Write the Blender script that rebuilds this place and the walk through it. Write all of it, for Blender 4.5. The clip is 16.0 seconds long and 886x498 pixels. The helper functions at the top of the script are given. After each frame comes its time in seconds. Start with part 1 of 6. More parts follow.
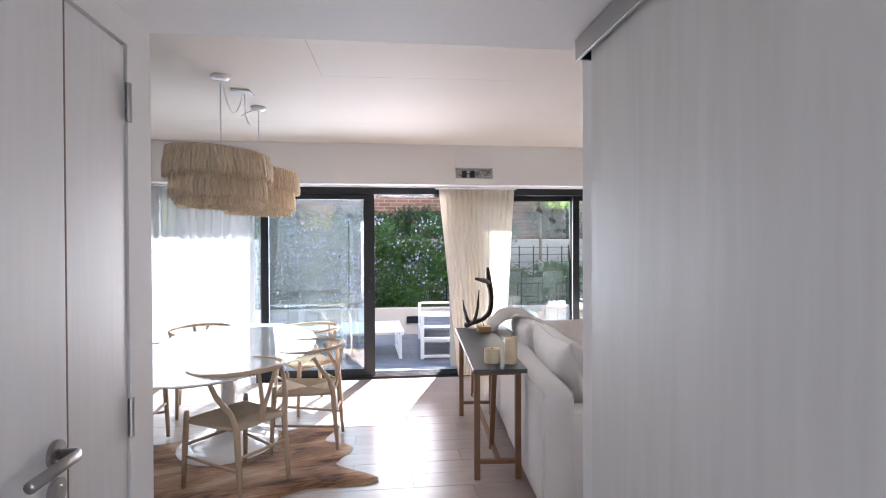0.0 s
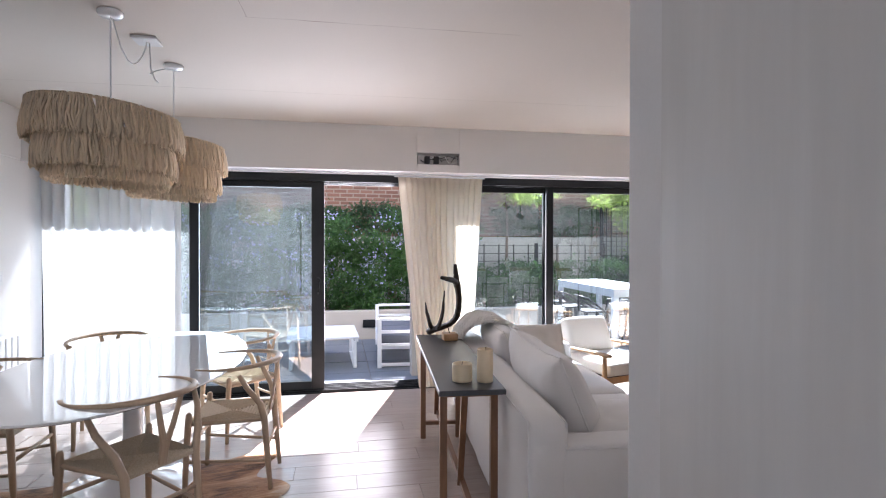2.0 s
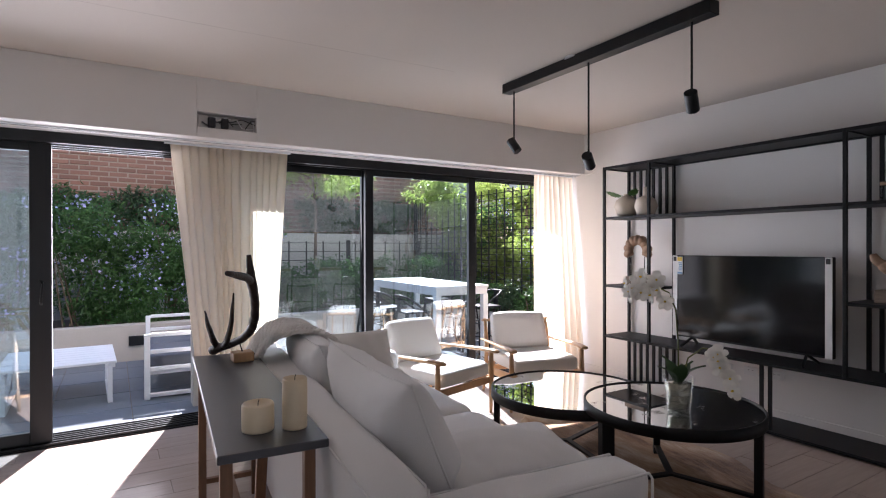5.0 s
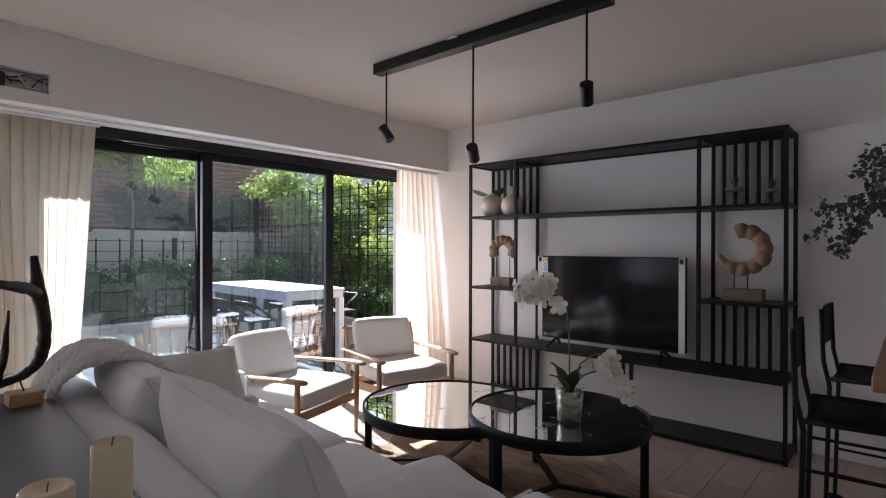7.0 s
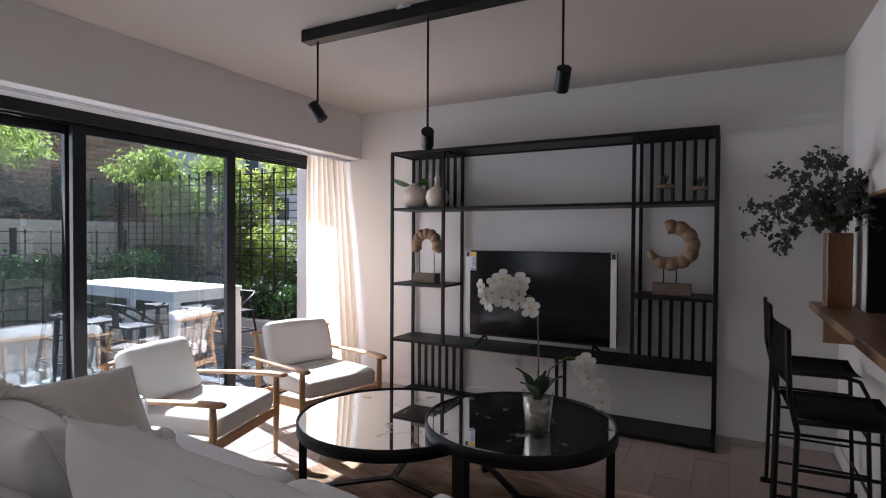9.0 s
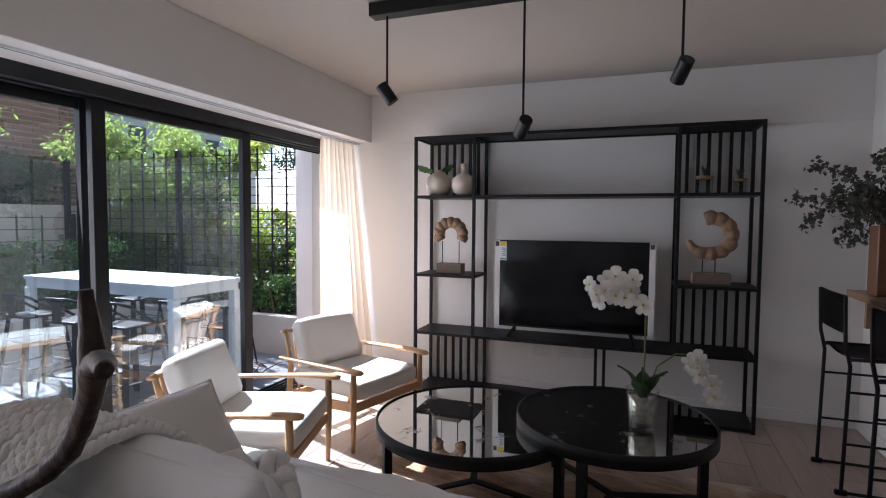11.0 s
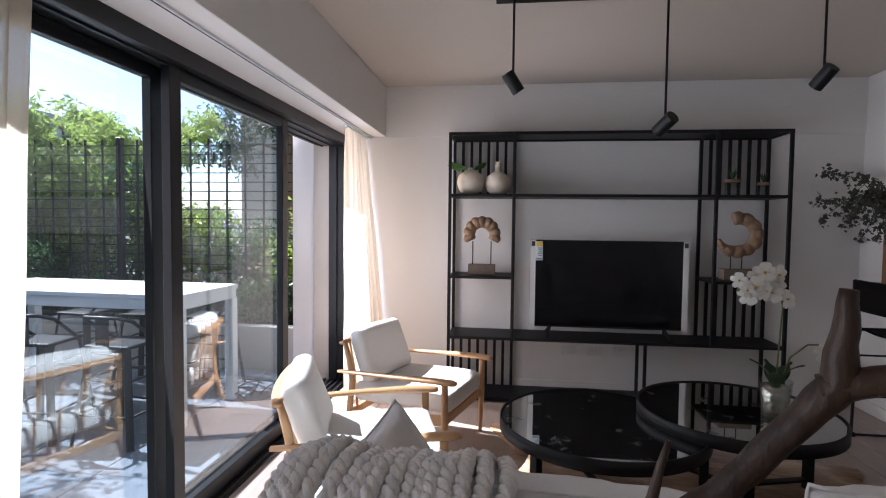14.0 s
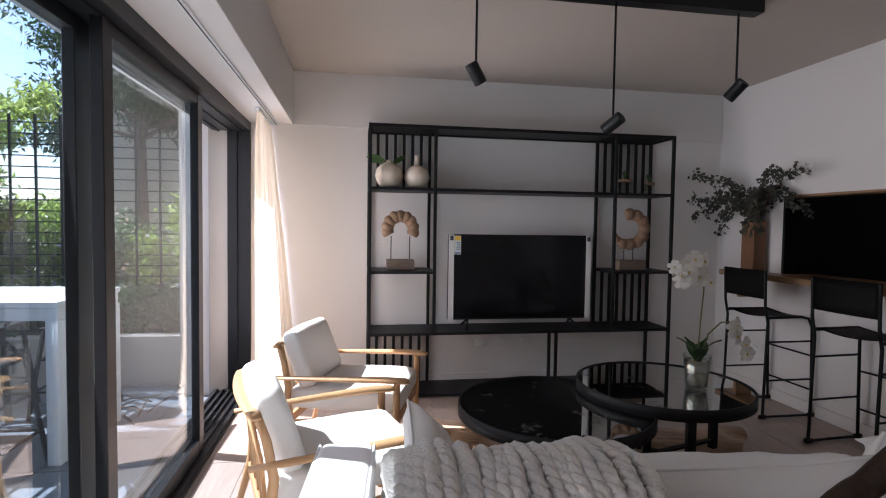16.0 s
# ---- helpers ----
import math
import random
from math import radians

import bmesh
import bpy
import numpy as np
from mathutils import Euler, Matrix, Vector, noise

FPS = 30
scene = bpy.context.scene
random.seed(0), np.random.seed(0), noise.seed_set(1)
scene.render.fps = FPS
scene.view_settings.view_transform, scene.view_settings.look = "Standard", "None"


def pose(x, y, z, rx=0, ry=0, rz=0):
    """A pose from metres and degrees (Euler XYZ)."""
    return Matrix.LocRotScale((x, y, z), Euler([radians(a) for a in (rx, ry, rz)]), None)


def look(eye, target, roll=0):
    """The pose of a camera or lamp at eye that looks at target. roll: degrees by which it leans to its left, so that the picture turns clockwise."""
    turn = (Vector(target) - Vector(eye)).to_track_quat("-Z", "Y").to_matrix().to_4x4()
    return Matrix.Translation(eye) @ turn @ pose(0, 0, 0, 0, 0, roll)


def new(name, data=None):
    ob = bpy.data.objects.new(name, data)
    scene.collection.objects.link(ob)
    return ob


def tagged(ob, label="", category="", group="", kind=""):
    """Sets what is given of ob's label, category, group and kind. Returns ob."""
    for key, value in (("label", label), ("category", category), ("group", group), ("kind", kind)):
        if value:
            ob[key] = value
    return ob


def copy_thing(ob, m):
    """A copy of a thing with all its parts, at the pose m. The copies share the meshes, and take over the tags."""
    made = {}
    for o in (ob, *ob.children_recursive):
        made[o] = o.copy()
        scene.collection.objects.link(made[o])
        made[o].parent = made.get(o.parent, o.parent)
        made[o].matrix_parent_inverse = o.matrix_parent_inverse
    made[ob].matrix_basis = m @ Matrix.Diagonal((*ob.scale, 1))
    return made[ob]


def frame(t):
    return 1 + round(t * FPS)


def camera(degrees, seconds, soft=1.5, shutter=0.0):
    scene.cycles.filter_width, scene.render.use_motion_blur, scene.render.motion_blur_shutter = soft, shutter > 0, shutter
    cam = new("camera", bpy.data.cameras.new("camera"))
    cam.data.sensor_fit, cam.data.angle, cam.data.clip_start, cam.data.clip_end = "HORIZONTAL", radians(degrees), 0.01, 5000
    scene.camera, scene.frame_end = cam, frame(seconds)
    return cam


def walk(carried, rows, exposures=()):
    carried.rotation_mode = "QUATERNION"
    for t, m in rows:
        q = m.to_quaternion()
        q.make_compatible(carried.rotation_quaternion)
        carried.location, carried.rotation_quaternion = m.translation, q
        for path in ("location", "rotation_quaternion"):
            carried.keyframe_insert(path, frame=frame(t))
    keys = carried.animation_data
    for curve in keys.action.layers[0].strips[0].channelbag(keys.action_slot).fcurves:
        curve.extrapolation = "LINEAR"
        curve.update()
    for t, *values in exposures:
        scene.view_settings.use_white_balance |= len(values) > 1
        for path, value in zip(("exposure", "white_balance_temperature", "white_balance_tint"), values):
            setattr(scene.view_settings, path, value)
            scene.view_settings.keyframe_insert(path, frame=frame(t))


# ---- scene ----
cam = camera(79.2, 16.0, soft=1.1)
PATH = [
    (0, (-0.057, -0.187, 1.527), (0.182, 1.798, 1.508), -0.20),
    (0.5, (-0.018, -0.005, 1.522), (0.226, 1.979, 1.503), -0.15),
    (1, (0.005, 0.172, 1.503), (0.277, 2.155, 1.485), -0.19),
    (1.5, (0.019, 0.339, 1.484), (0.335, 2.314, 1.467), -0.13),
    (2, (0.036, 0.497, 1.469), (0.420, 2.460, 1.453), 0.06),
    (2.5, (0.063, 0.662, 1.449), (0.528, 2.603, 1.437), 0.17),
    (3, (0.097, 0.833, 1.428), (0.670, 2.752, 1.415), 0.14),
    (3.5, (0.135, 0.990, 1.411), (0.814, 2.870, 1.401), 0.08),
    (4, (0.177, 1.128, 1.397), (0.978, 2.962, 1.386), 0.02),
    (4.5, (0.221, 1.255, 1.381), (1.137, 3.030, 1.373), -0.02),
    (5, (0.266, 1.387, 1.369), (1.314, 3.091, 1.363), -0.10),
    (7.5, (0.402, 1.983, 1.367), (1.988, 3.202, 1.357), 0.20),
    (8, (0.416, 2.112, 1.379), (2.075, 3.229, 1.362), 0.20),
    (10.5, (0.276, 2.970, 1.425), (2.130, 3.716, 1.336), 0.51),
    (11, (0.200, 3.219, 1.455), (2.073, 3.913, 1.347), 0.41),
    (11.5, (0.131, 3.459, 1.480), (2.020, 4.107, 1.360), 0.33),
    (12, (0.079, 3.679, 1.476), (1.981, 4.283, 1.356), 0.42),
    (12.5, (0.049, 3.916, 1.455), (1.969, 4.447, 1.347), 0.53),
    (13, (0.043, 4.151, 1.439), (1.994, 4.596, 1.337), 0.58),
    (13.5, (0.056, 4.339, 1.426), (2.019, 4.691, 1.329), 0.60),
    (14, (0.076, 4.516, 1.413), (2.061, 4.761, 1.321), 0.63),
    (14.5, (0.095, 4.684, 1.405), (2.089, 4.805, 1.314), 0.63),
    (15, (0.118, 4.846, 1.401), (2.113, 4.823, 1.306), 0.56),
    (15.5, (0.146, 4.992, 1.384), (2.138, 4.819, 1.293), 0.60),
    (16, (0.169, 5.096, 1.367), (2.141, 4.773, 1.279), 0.80),
]
EXPOSURES = [(0, 3.5, 5900, 19), (1.5, 3.3, 5900, 20), (2.5, 3.0, 5900, 20), (3.5, 2.7, 5900, 20), (5, 2.5, 5900, 21), (8, 2.08, 5850, 20), (12, 2.2, 5800, 19), (16, 2.02, 5950, 20)]
walk(cam, [(t, look(eye, target, roll)) for t, eye, target, roll in PATH], EXPOSURES)

# ---- light ----
SUN_AZ, SUN_EL = 72.0, 46.0          # degrees from +x towards +y, and above the horizon
world = bpy.data.worlds.new("sky")
scene.world = world
world.use_nodes = True
wn = world.node_tree.nodes
sky = wn.new("ShaderNodeTexSky")
sky.sky_type = "NISHITA"
sky.sun_disc = False
sky.sun_elevation = radians(SUN_EL)
sky.sun_rotation = radians(90 - SUN_AZ)
world.node_tree.links.new(sky.outputs[0], wn["Background"].inputs[0])
wn["Background"].inputs[1].default_value = 0.08
sun = new("sun", bpy.data.lights.new("sun", "SUN"))
sun.data.energy, sun.data.angle, sun.data.color = 5.0, radians(0.55), (1.0, 0.95, 0.88)
sun.matrix_world = look((8, 16, 20), (8 - math.cos(radians(SUN_AZ)) * math.cos(radians(SUN_EL)),
                                     16 - math.sin(radians(SUN_AZ)) * math.cos(radians(SUN_EL)), 20 - math.sin(radians(SUN_EL))))


def opening_light(name, m, w, h, power, color, spread=130):
    """Skylight that enters through an opening."""
    a = new(name, bpy.data.lights.new(name, "AREA"))
    a.data.shape, a.data.size, a.data.size_y, a.data.energy, a.data.color = "RECTANGLE", w, h, power, color
    a.data.spread = radians(spread)
    a.matrix_world = m


SKYLIGHT = (1.0, 0.965, 0.93)
opening_light("skylight_dining", look((-0.35, 6.26, 1.30), (-0.9, 3.2, 1.95)), 1.9, 1.7, 8.0, SKYLIGHT, 100)
opening_light("skylight_living", look((2.85, 6.26, 1.30), (3.5, 4.2, 1.5)), 2.4, 1.7, 3.4, SKYLIGHT, 95)
opening_light("skylight_gap", look((4.05, 6.26, 1.25), (4.7, 4.6, 1.2)), 0.8, 1.7, 2.6, SKYLIGHT, 110)
opening_light("skylight_entrance", look((-0.06, -1.98, 1.1), (-0.06, 2, 1.1)), 0.9, 2.0, 0.6, (1.0, 0.93, 0.85))

# ---- materials ----
def material(name, color, rough=0.6, metal=0.0, grain=0.0, scale=40.0, blotch=0.0, bscale=2.0, bump=0.0, tint=None,
             stretch=(1, 1, 1), piece=0.0, spec=0.5, sheen=0.0, coat=0.0, translucent=None):
    """A surface with fine grain, broad blotches, relief and, for pieces, a shade of their own."""
    m = bpy.data.materials.new(name)
    m.use_nodes = True
    n, l = m.node_tree.nodes, m.node_tree.links
    b = n["Principled BSDF"]
    b.inputs["Roughness"].default_value = rough
    b.inputs["Metallic"].default_value = metal
    b.inputs["Specular IOR Level"].default_value = spec
    b.inputs["Sheen Weight"].default_value = sheen
    b.inputs["Coat Weight"].default_value = coat
    co = n.new("ShaderNodeTexCoord")
    mp = n.new("ShaderNodeMapping")
    mp.inputs["Scale"].default_value = stretch
    l.new(co.outputs["Object"], mp.inputs[0])
    fine = n.new("ShaderNodeTexNoise")
    fine.inputs["Scale"].default_value, fine.inputs["Detail"].default_value = scale, 4
    broad = n.new("ShaderNodeTexNoise")
    broad.inputs["Scale"].default_value, broad.inputs["Detail"].default_value = bscale, 5
    l.new(mp.outputs[0], fine.inputs[0])
    l.new(mp.outputs[0], broad.inputs[0])
    tint = tint or tuple(c * 0.6 for c in color)

    def mixed(a, bcol, fac, amount):
        mul = n.new("ShaderNodeMapRange")
        mul.inputs["From Min"].default_value, mul.inputs["From Max"].default_value = 0.3, 0.7
        mul.inputs["To Min"].default_value, mul.inputs["To Max"].default_value = 0, amount
        l.new(fac, mul.inputs[0])
        mx = n.new("ShaderNodeMix")
        mx.data_type = "RGBA"
        l.new(mul.outputs[0], mx.inputs["Factor"])
        if isinstance(a, tuple):
            mx.inputs[6].default_value = (*a, 1)
        else:
            l.new(a, mx.inputs[6])
        mx.inputs[7].default_value = (*bcol, 1)
        return mx.outputs[2]

    out = mixed(color, tint, fine.outputs[0], grain)
    out = mixed(out, tint, broad.outputs[0], blotch)
    if piece:
        info = n.new("ShaderNodeObjectInfo")
        geo = n.new("ShaderNodeNewGeometry")
        add = n.new("ShaderNodeMath")
        add.operation = "ADD"
        l.new(info.outputs["Random"], add.inputs[0])
        l.new(geo.outputs["Random Per Island"], add.inputs[1])
        hsv = n.new("ShaderNodeHueSaturation")
        rng = n.new("ShaderNodeMapRange")
        rng.inputs["From Max"].default_value = 2.0
        rng.inputs["To Min"].default_value, rng.inputs["To Max"].default_value = 1 - piece, 1 + piece
        l.new(add.outputs[0], rng.inputs[0])
        l.new(rng.outputs[0], hsv.inputs["Value"])
        l.new(out, hsv.inputs["Color"])
        out = hsv.outputs[0]
    l.new(out, b.inputs["Base Color"])
    if bump:
        bp = n.new("ShaderNodeBump")
        bp.inputs["Strength"].default_value, bp.inputs["Distance"].default_value = bump, 0.01
        l.new(fine.outputs[0], bp.inputs["Height"])
        l.new(bp.outputs[0], b.inputs["Normal"])
    if translucent:
        tr = n.new("ShaderNodeBsdfTranslucent")
        l.new(out, tr.inputs[0])
        ms = n.new("ShaderNodeMixShader")
        ms.inputs[0].default_value = translucent
        l.new(b.outputs[0], ms.inputs[1])
        l.new(tr.outputs[0], ms.inputs[2])
        l.new(ms.outputs[0], n["Material Output"].inputs[0])
    return m


def glass_material(name, color=(1, 1, 1), ior=1.5, rough=0.0, gain=1.0, dust=0.0):
    """Clear thin glass: what is behind shows through, and gloss rises with the angle."""
    m = bpy.data.materials.new(name)
    m.use_nodes = True
    n, l = m.node_tree.nodes, m.node_tree.links
    clear, gloss, mix, fr = (n.new("ShaderNode" + k) for k in ("BsdfTransparent", "BsdfGlossy", "MixShader", "LayerWeight"))
    clear.inputs[0].default_value = (*color, 1)
    gloss.inputs["Roughness"].default_value = rough
    fr.inputs[0].default_value = 0.5
    power = n.new("ShaderNodeMath")
    power.operation = "POWER"
    power.inputs[1].default_value = 5.0
    l.new(fr.outputs["Facing"], power.inputs[0])
    mul = n.new("ShaderNodeMath")
    mul.operation, mul.use_clamp = "MULTIPLY_ADD", True
    mul.inputs[1].default_value, mul.inputs[2].default_value = 0.5, 0.043 * gain
    l.new(power.outputs[0], mul.inputs[0])
    l.new(mul.outputs[0], mix.inputs[0])
    l.new(clear.outputs[0], mix.inputs[1])
    l.new(gloss.outputs[0], mix.inputs[2])
    out = mix.outputs[0]
    if dust:
        # a thin uneven film of dust, wiped in broad strokes
        film, dm, nz, mr, co, mp = (n.new("ShaderNode" + k) for k in ("BsdfTranslucent", "MixShader", "TexNoise", "MapRange", "TexCoord", "Mapping"))
        film.inputs[0].default_value = (0.80, 0.86, 0.90, 1)
        mp.inputs["Scale"].default_value = (1.3, 1, 0.5)
        nz.inputs["Scale"].default_value, nz.inputs["Detail"].default_value, nz.inputs["Distortion"].default_value = 1.6, 3, 0.5
        mr.inputs["From Min"].default_value, mr.inputs["From Max"].default_value = 0.3, 0.7
        mr.inputs["To Min"].default_value, mr.inputs["To Max"].default_value = 0.25 * dust, 1.9 * dust
        l.new(co.outputs["Object"], mp.inputs[0])
        l.new(mp.outputs[0], nz.inputs[0])
        l.new(nz.outputs[0], mr.inputs[0])
        l.new(mr.outputs[0], dm.inputs[0])
        l.new(out, dm.inputs[1])
        l.new(film.outputs[0], dm.inputs[2])
        out = dm.outputs[0]
    l.new(out, n["Material Output"].inputs[0])
    return m


def sheer_material(name, color, clear, glow):
    """Woven cloth that lets light and a little of the view through."""
    m = material(name, color, 0.9, grain=0.25, scale=260, bump=0.15, translucent=glow, tint=tuple(c * 0.85 for c in color), stretch=(1, 1, 0.35))
    n, l = m.node_tree.nodes, m.node_tree.links
    out = n["Material Output"]
    old = out.inputs[0].links[0].from_socket
    tr, mx = n.new("ShaderNodeBsdfTransparent"), n.new("ShaderNodeMixShader")
    mx.inputs[0].default_value = clear
    l.new(old, mx.inputs[1])
    l.new(tr.outputs[0], mx.inputs[2])
    l.new(mx.outputs[0], out.inputs[0])
    return m


WALL = material("white_paint", (0.77, 0.75, 0.73), 0.7, grain=0.05, scale=120, blotch=0.06, bscale=1.5, bump=0.05)
# Darker and warmer than WALL: the ceiling's weaker light is put into its colour.
CEIL = material("dimmed_ceiling", (0.56, 0.505, 0.45), 0.8, grain=0.06, scale=90, blotch=0.10, bscale=0.9, bump=0.05)
DOORP = material("lacquered_door", (0.74, 0.73, 0.72), 0.42, grain=0.12, scale=60, blotch=0.05, stretch=(1, 1, 0.05), bump=0.03)
BARN = material("washed_oak_veneer", (0.74, 0.72, 0.69), 0.5, grain=0.32, scale=15, blotch=0.34, bscale=2.4, stretch=(2, 2.2, 0.16), bump=0.08,
                tint=(0.55, 0.52, 0.48))
PLANK = material("wood_look_tile", (0.43, 0.355, 0.31), 0.30, grain=0.5, scale=14, blotch=0.45, bscale=3, stretch=(0.35, 4, 1), bump=0.06,
                 tint=(0.29, 0.22, 0.18), piece=0.14)
GROUT = material("grout", (0.27, 0.225, 0.19), 0.9, grain=0.2)
SLATE = material("slate_tile", (0.15, 0.175, 0.205), 0.36, grain=0.4, scale=30, blotch=0.5, bscale=2.5, bump=0.12, piece=0.22)
BLACK = material("black_aluminium", (0.012, 0.013, 0.015), 0.38, metal=0.0, grain=0.2, scale=80, blotch=0.2, spec=0.3)
IRON = material("black_powder_coat", (0.009, 0.009, 0.010), 0.5, grain=0.3, scale=150, blotch=0.2, bump=0.04, spec=0.25)
STEEL = material("brushed_steel", (0.42, 0.41, 0.40), 0.32, metal=1.0, grain=0.2, scale=120, stretch=(1, 1, 6))
GLASS = glass_material("window_glass", (0.88, 0.95, 0.98), 1.5, gain=3.4, dust=0.0032)
GLASS_OLD = glass_material("dusty_window_glass", (0.68, 0.77, 0.81), 1.5, gain=4.2, dust=0.0032)
CLEAR = glass_material("clear_glass", (0.95, 0.97, 0.96), 1.5)
LINEN = sheer_material("cream_linen", (0.90, 0.78, 0.62), 0.06, 0.6)
SHEER = sheer_material("white_voile", (0.88, 0.87, 0.86), 0.20, 0.34)
BEECH = material("pale_beech", (0.56, 0.42, 0.29), 0.5, grain=0.4, scale=18, blotch=0.25, bscale=3, stretch=(5, 5, 0.5), tint=(0.42, 0.30, 0.20), bump=0.04)
CORD = material("paper_cord", (0.62, 0.53, 0.40), 0.85, grain=0.6, scale=120, blotch=0.2, bump=0.5, tint=(0.42, 0.33, 0.22), piece=0.10)
OAK = material("honey_oak", (0.52, 0.31, 0.15), 0.45, grain=0.5, scale=16, blotch=0.25, bscale=3, stretch=(5, 5, 0.6), tint=(0.38, 0.20, 0.09), bump=0.04)
BROWNW = material("brown_oiled_wood", (0.24, 0.115, 0.055), 0.45, grain=0.6, scale=18, blotch=0.35, stretch=(6, 6, 0.5), tint=(0.13, 0.06, 0.03), bump=0.06)
COUNTER = material("varnished_board", (0.36, 0.22, 0.12), 0.4, grain=0.5, scale=14, blotch=0.3, stretch=(0.6, 6, 6), tint=(0.22, 0.12, 0.06), bump=0.05)
CHARCOAL = material("charcoal_top", (0.060, 0.060, 0.066), 0.42, grain=0.3, scale=90, blotch=0.25, bump=0.04)
GLOSSW = material("white_lacquer", (0.80, 0.80, 0.81), 0.06, grain=0.02, blotch=0.03, coat=0.6)
WHITEM = material("white_powder_coat", (0.78, 0.80, 0.82), 0.4, grain=0.06, scale=120, blotch=0.08)
COTTON = material("white_cotton", (0.80, 0.785, 0.77), 0.95, grain=0.16, scale=260, blotch=0.08, bscale=5, bump=0.28, sheen=0.25, tint=(0.68, 0.66, 0.64))
LINENW = material("off_white_upholstery", (0.76, 0.735, 0.70), 0.95, grain=0.3, scale=420, blotch=0.06, bump=0.25, sheen=0.2, tint=(0.64, 0.61, 0.57))
WOOL = material("chunky_wool", (0.78, 0.75, 0.71), 1.0, grain=0.3, scale=160, blotch=0.1, bump=0.5, sheen=0.4, tint=(0.62, 0.58, 0.53))
GREYF = material("grey_outdoor_fabric", (0.12, 0.13, 0.15), 0.95, grain=0.3, scale=200, blotch=0.15, bump=0.2)
FRINGE = material("cotton_fringe", (0.88, 0.74, 0.55), 0.95, grain=0.2, scale=60, blotch=0.12, bscale=9, bump=0.35, tint=(0.66, 0.54, 0.41), piece=0.24,
                  translucent=0.35, stretch=(1, 1, 0.2))
ANTLER = material("dark_antler", (0.040, 0.021, 0.011), 0.5, grain=0.85, scale=34, blotch=0.7, bscale=11, bump=0.7, spec=0.3, tint=(0.016, 0.010, 0.007), stretch=(1, 1, 0.45))
CANDLE = material("cream_wax", (0.72, 0.60, 0.42), 0.55, grain=0.2, scale=24, blotch=0.3, bscale=18, tint=(0.58, 0.45, 0.28), bump=0.1, stretch=(1, 1, 0.4))


def hide_material(name, stops):
    """Short fur: broad patches of several browns, brindled streaks and lying hair."""
    m = material(name, stops[1][1], 0.9, grain=0.3, scale=70, bump=0.6, spec=0.15, sheen=0.2, stretch=(0.5, 2.2, 1))
    n, l = m.node_tree.nodes, m.node_tree.links
    co = n.new("ShaderNodeTexCoord")
    mp = n.new("ShaderNodeMapping")
    mp.inputs["Scale"].default_value = (0.7, 1.5, 1)
    patch, streak = n.new("ShaderNodeTexNoise"), n.new("ShaderNodeTexNoise")
    patch.inputs["Scale"].default_value, patch.inputs["Detail"].default_value, patch.inputs["Distortion"].default_value = 2.3, 6, 0.8
    mp2 = n.new("ShaderNodeMapping")
    mp2.inputs["Scale"].default_value = (6, 34, 1)
    streak.inputs["Scale"].default_value, streak.inputs["Detail"].default_value, streak.inputs["Distortion"].default_value = 1.0, 5, 1.2
    l.new(co.outputs["Object"], mp.inputs[0])
    l.new(mp.outputs[0], patch.inputs[0])
    l.new(co.outputs["Object"], mp2.inputs[0])
    l.new(mp2.outputs[0], streak.inputs[0])
    add = n.new("ShaderNodeMath")
    add.operation, add.inputs[1].default_value = "MULTIPLY_ADD", 0.36
    l.new(streak.outputs[0], add.inputs[0])
    l.new(patch.outputs[0], add.inputs[2])
    ramp = n.new("ShaderNodeValToRGB")
    e = ramp.color_ramp.elements
    e[0].position, e[0].color = stops[0][0], (*stops[0][1], 1)
    e[1].position, e[1].color = stops[-1][0], (*stops[-1][1], 1)
    for pos, c in stops[1:-1]:
        k = e.new(pos)
        k.color = (*c, 1)
    l.new(add.outputs[0], ramp.inputs[0])
    l.new(ramp.outputs[0], n["Principled BSDF"].inputs["Base Color"])
    return m


HIDE = hide_material("brown_cowhide", [(0.52, (0.09, 0.045, 0.024)), (0.60, (0.26, 0.135, 0.068)), (0.69, (0.40, 0.23, 0.125)), (0.79, (0.54, 0.37, 0.23)), (0.90, (0.66, 0.55, 0.42))])
HIDE2 = hide_material("tan_cowhide", [(0.52, (0.16, 0.085, 0.045)), (0.63, (0.30, 0.18, 0.10)), (0.74, (0.42, 0.29, 0.18)), (0.86, (0.56, 0.46, 0.35))])
SCREEN = material("tv_screen", (0.004, 0.004, 0.005), 0.10, grain=0.05, spec=0.4)
PLASTIC = material("pale_plastic", (0.72, 0.72, 0.71), 0.45, grain=0.04, blotch=0.04)
STICKER = material("printed_blue", (0.16, 0.30, 0.46), 0.5)
YELLOW = material("printed_yellow", (0.75, 0.52, 0.06), 0.5)
INK = material("printed_ink", (0.03, 0.03, 0.035), 0.6)
CERAMIC = material("speckled_ceramic", (0.66, 0.58, 0.48), 0.55, grain=0.3, scale=140, blotch=0.2, bscale=7, bump=0.06, tint=(0.50, 0.41, 0.31))
CARVED = material("carved_limed_wood", (0.34, 0.225, 0.145), 0.75, grain=0.6, scale=30, blotch=0.5, bscale=9, bump=0.35, tint=(0.20, 0.115, 0.065))
GREYWOOD = material("weathered_block", (0.26, 0.20, 0.155), 0.8, grain=0.6, scale=22, blotch=0.4, stretch=(5, 0.7, 5), bump=0.3, tint=(0.13, 0.09, 0.06))
LEAF = material("shrub_leaf", (0.06, 0.13, 0.034), 0.5, grain=0.2, scale=9, blotch=0.5, bscale=1.2, tint=(0.035, 0.10, 0.02), piece=0.45, translucent=0.4)
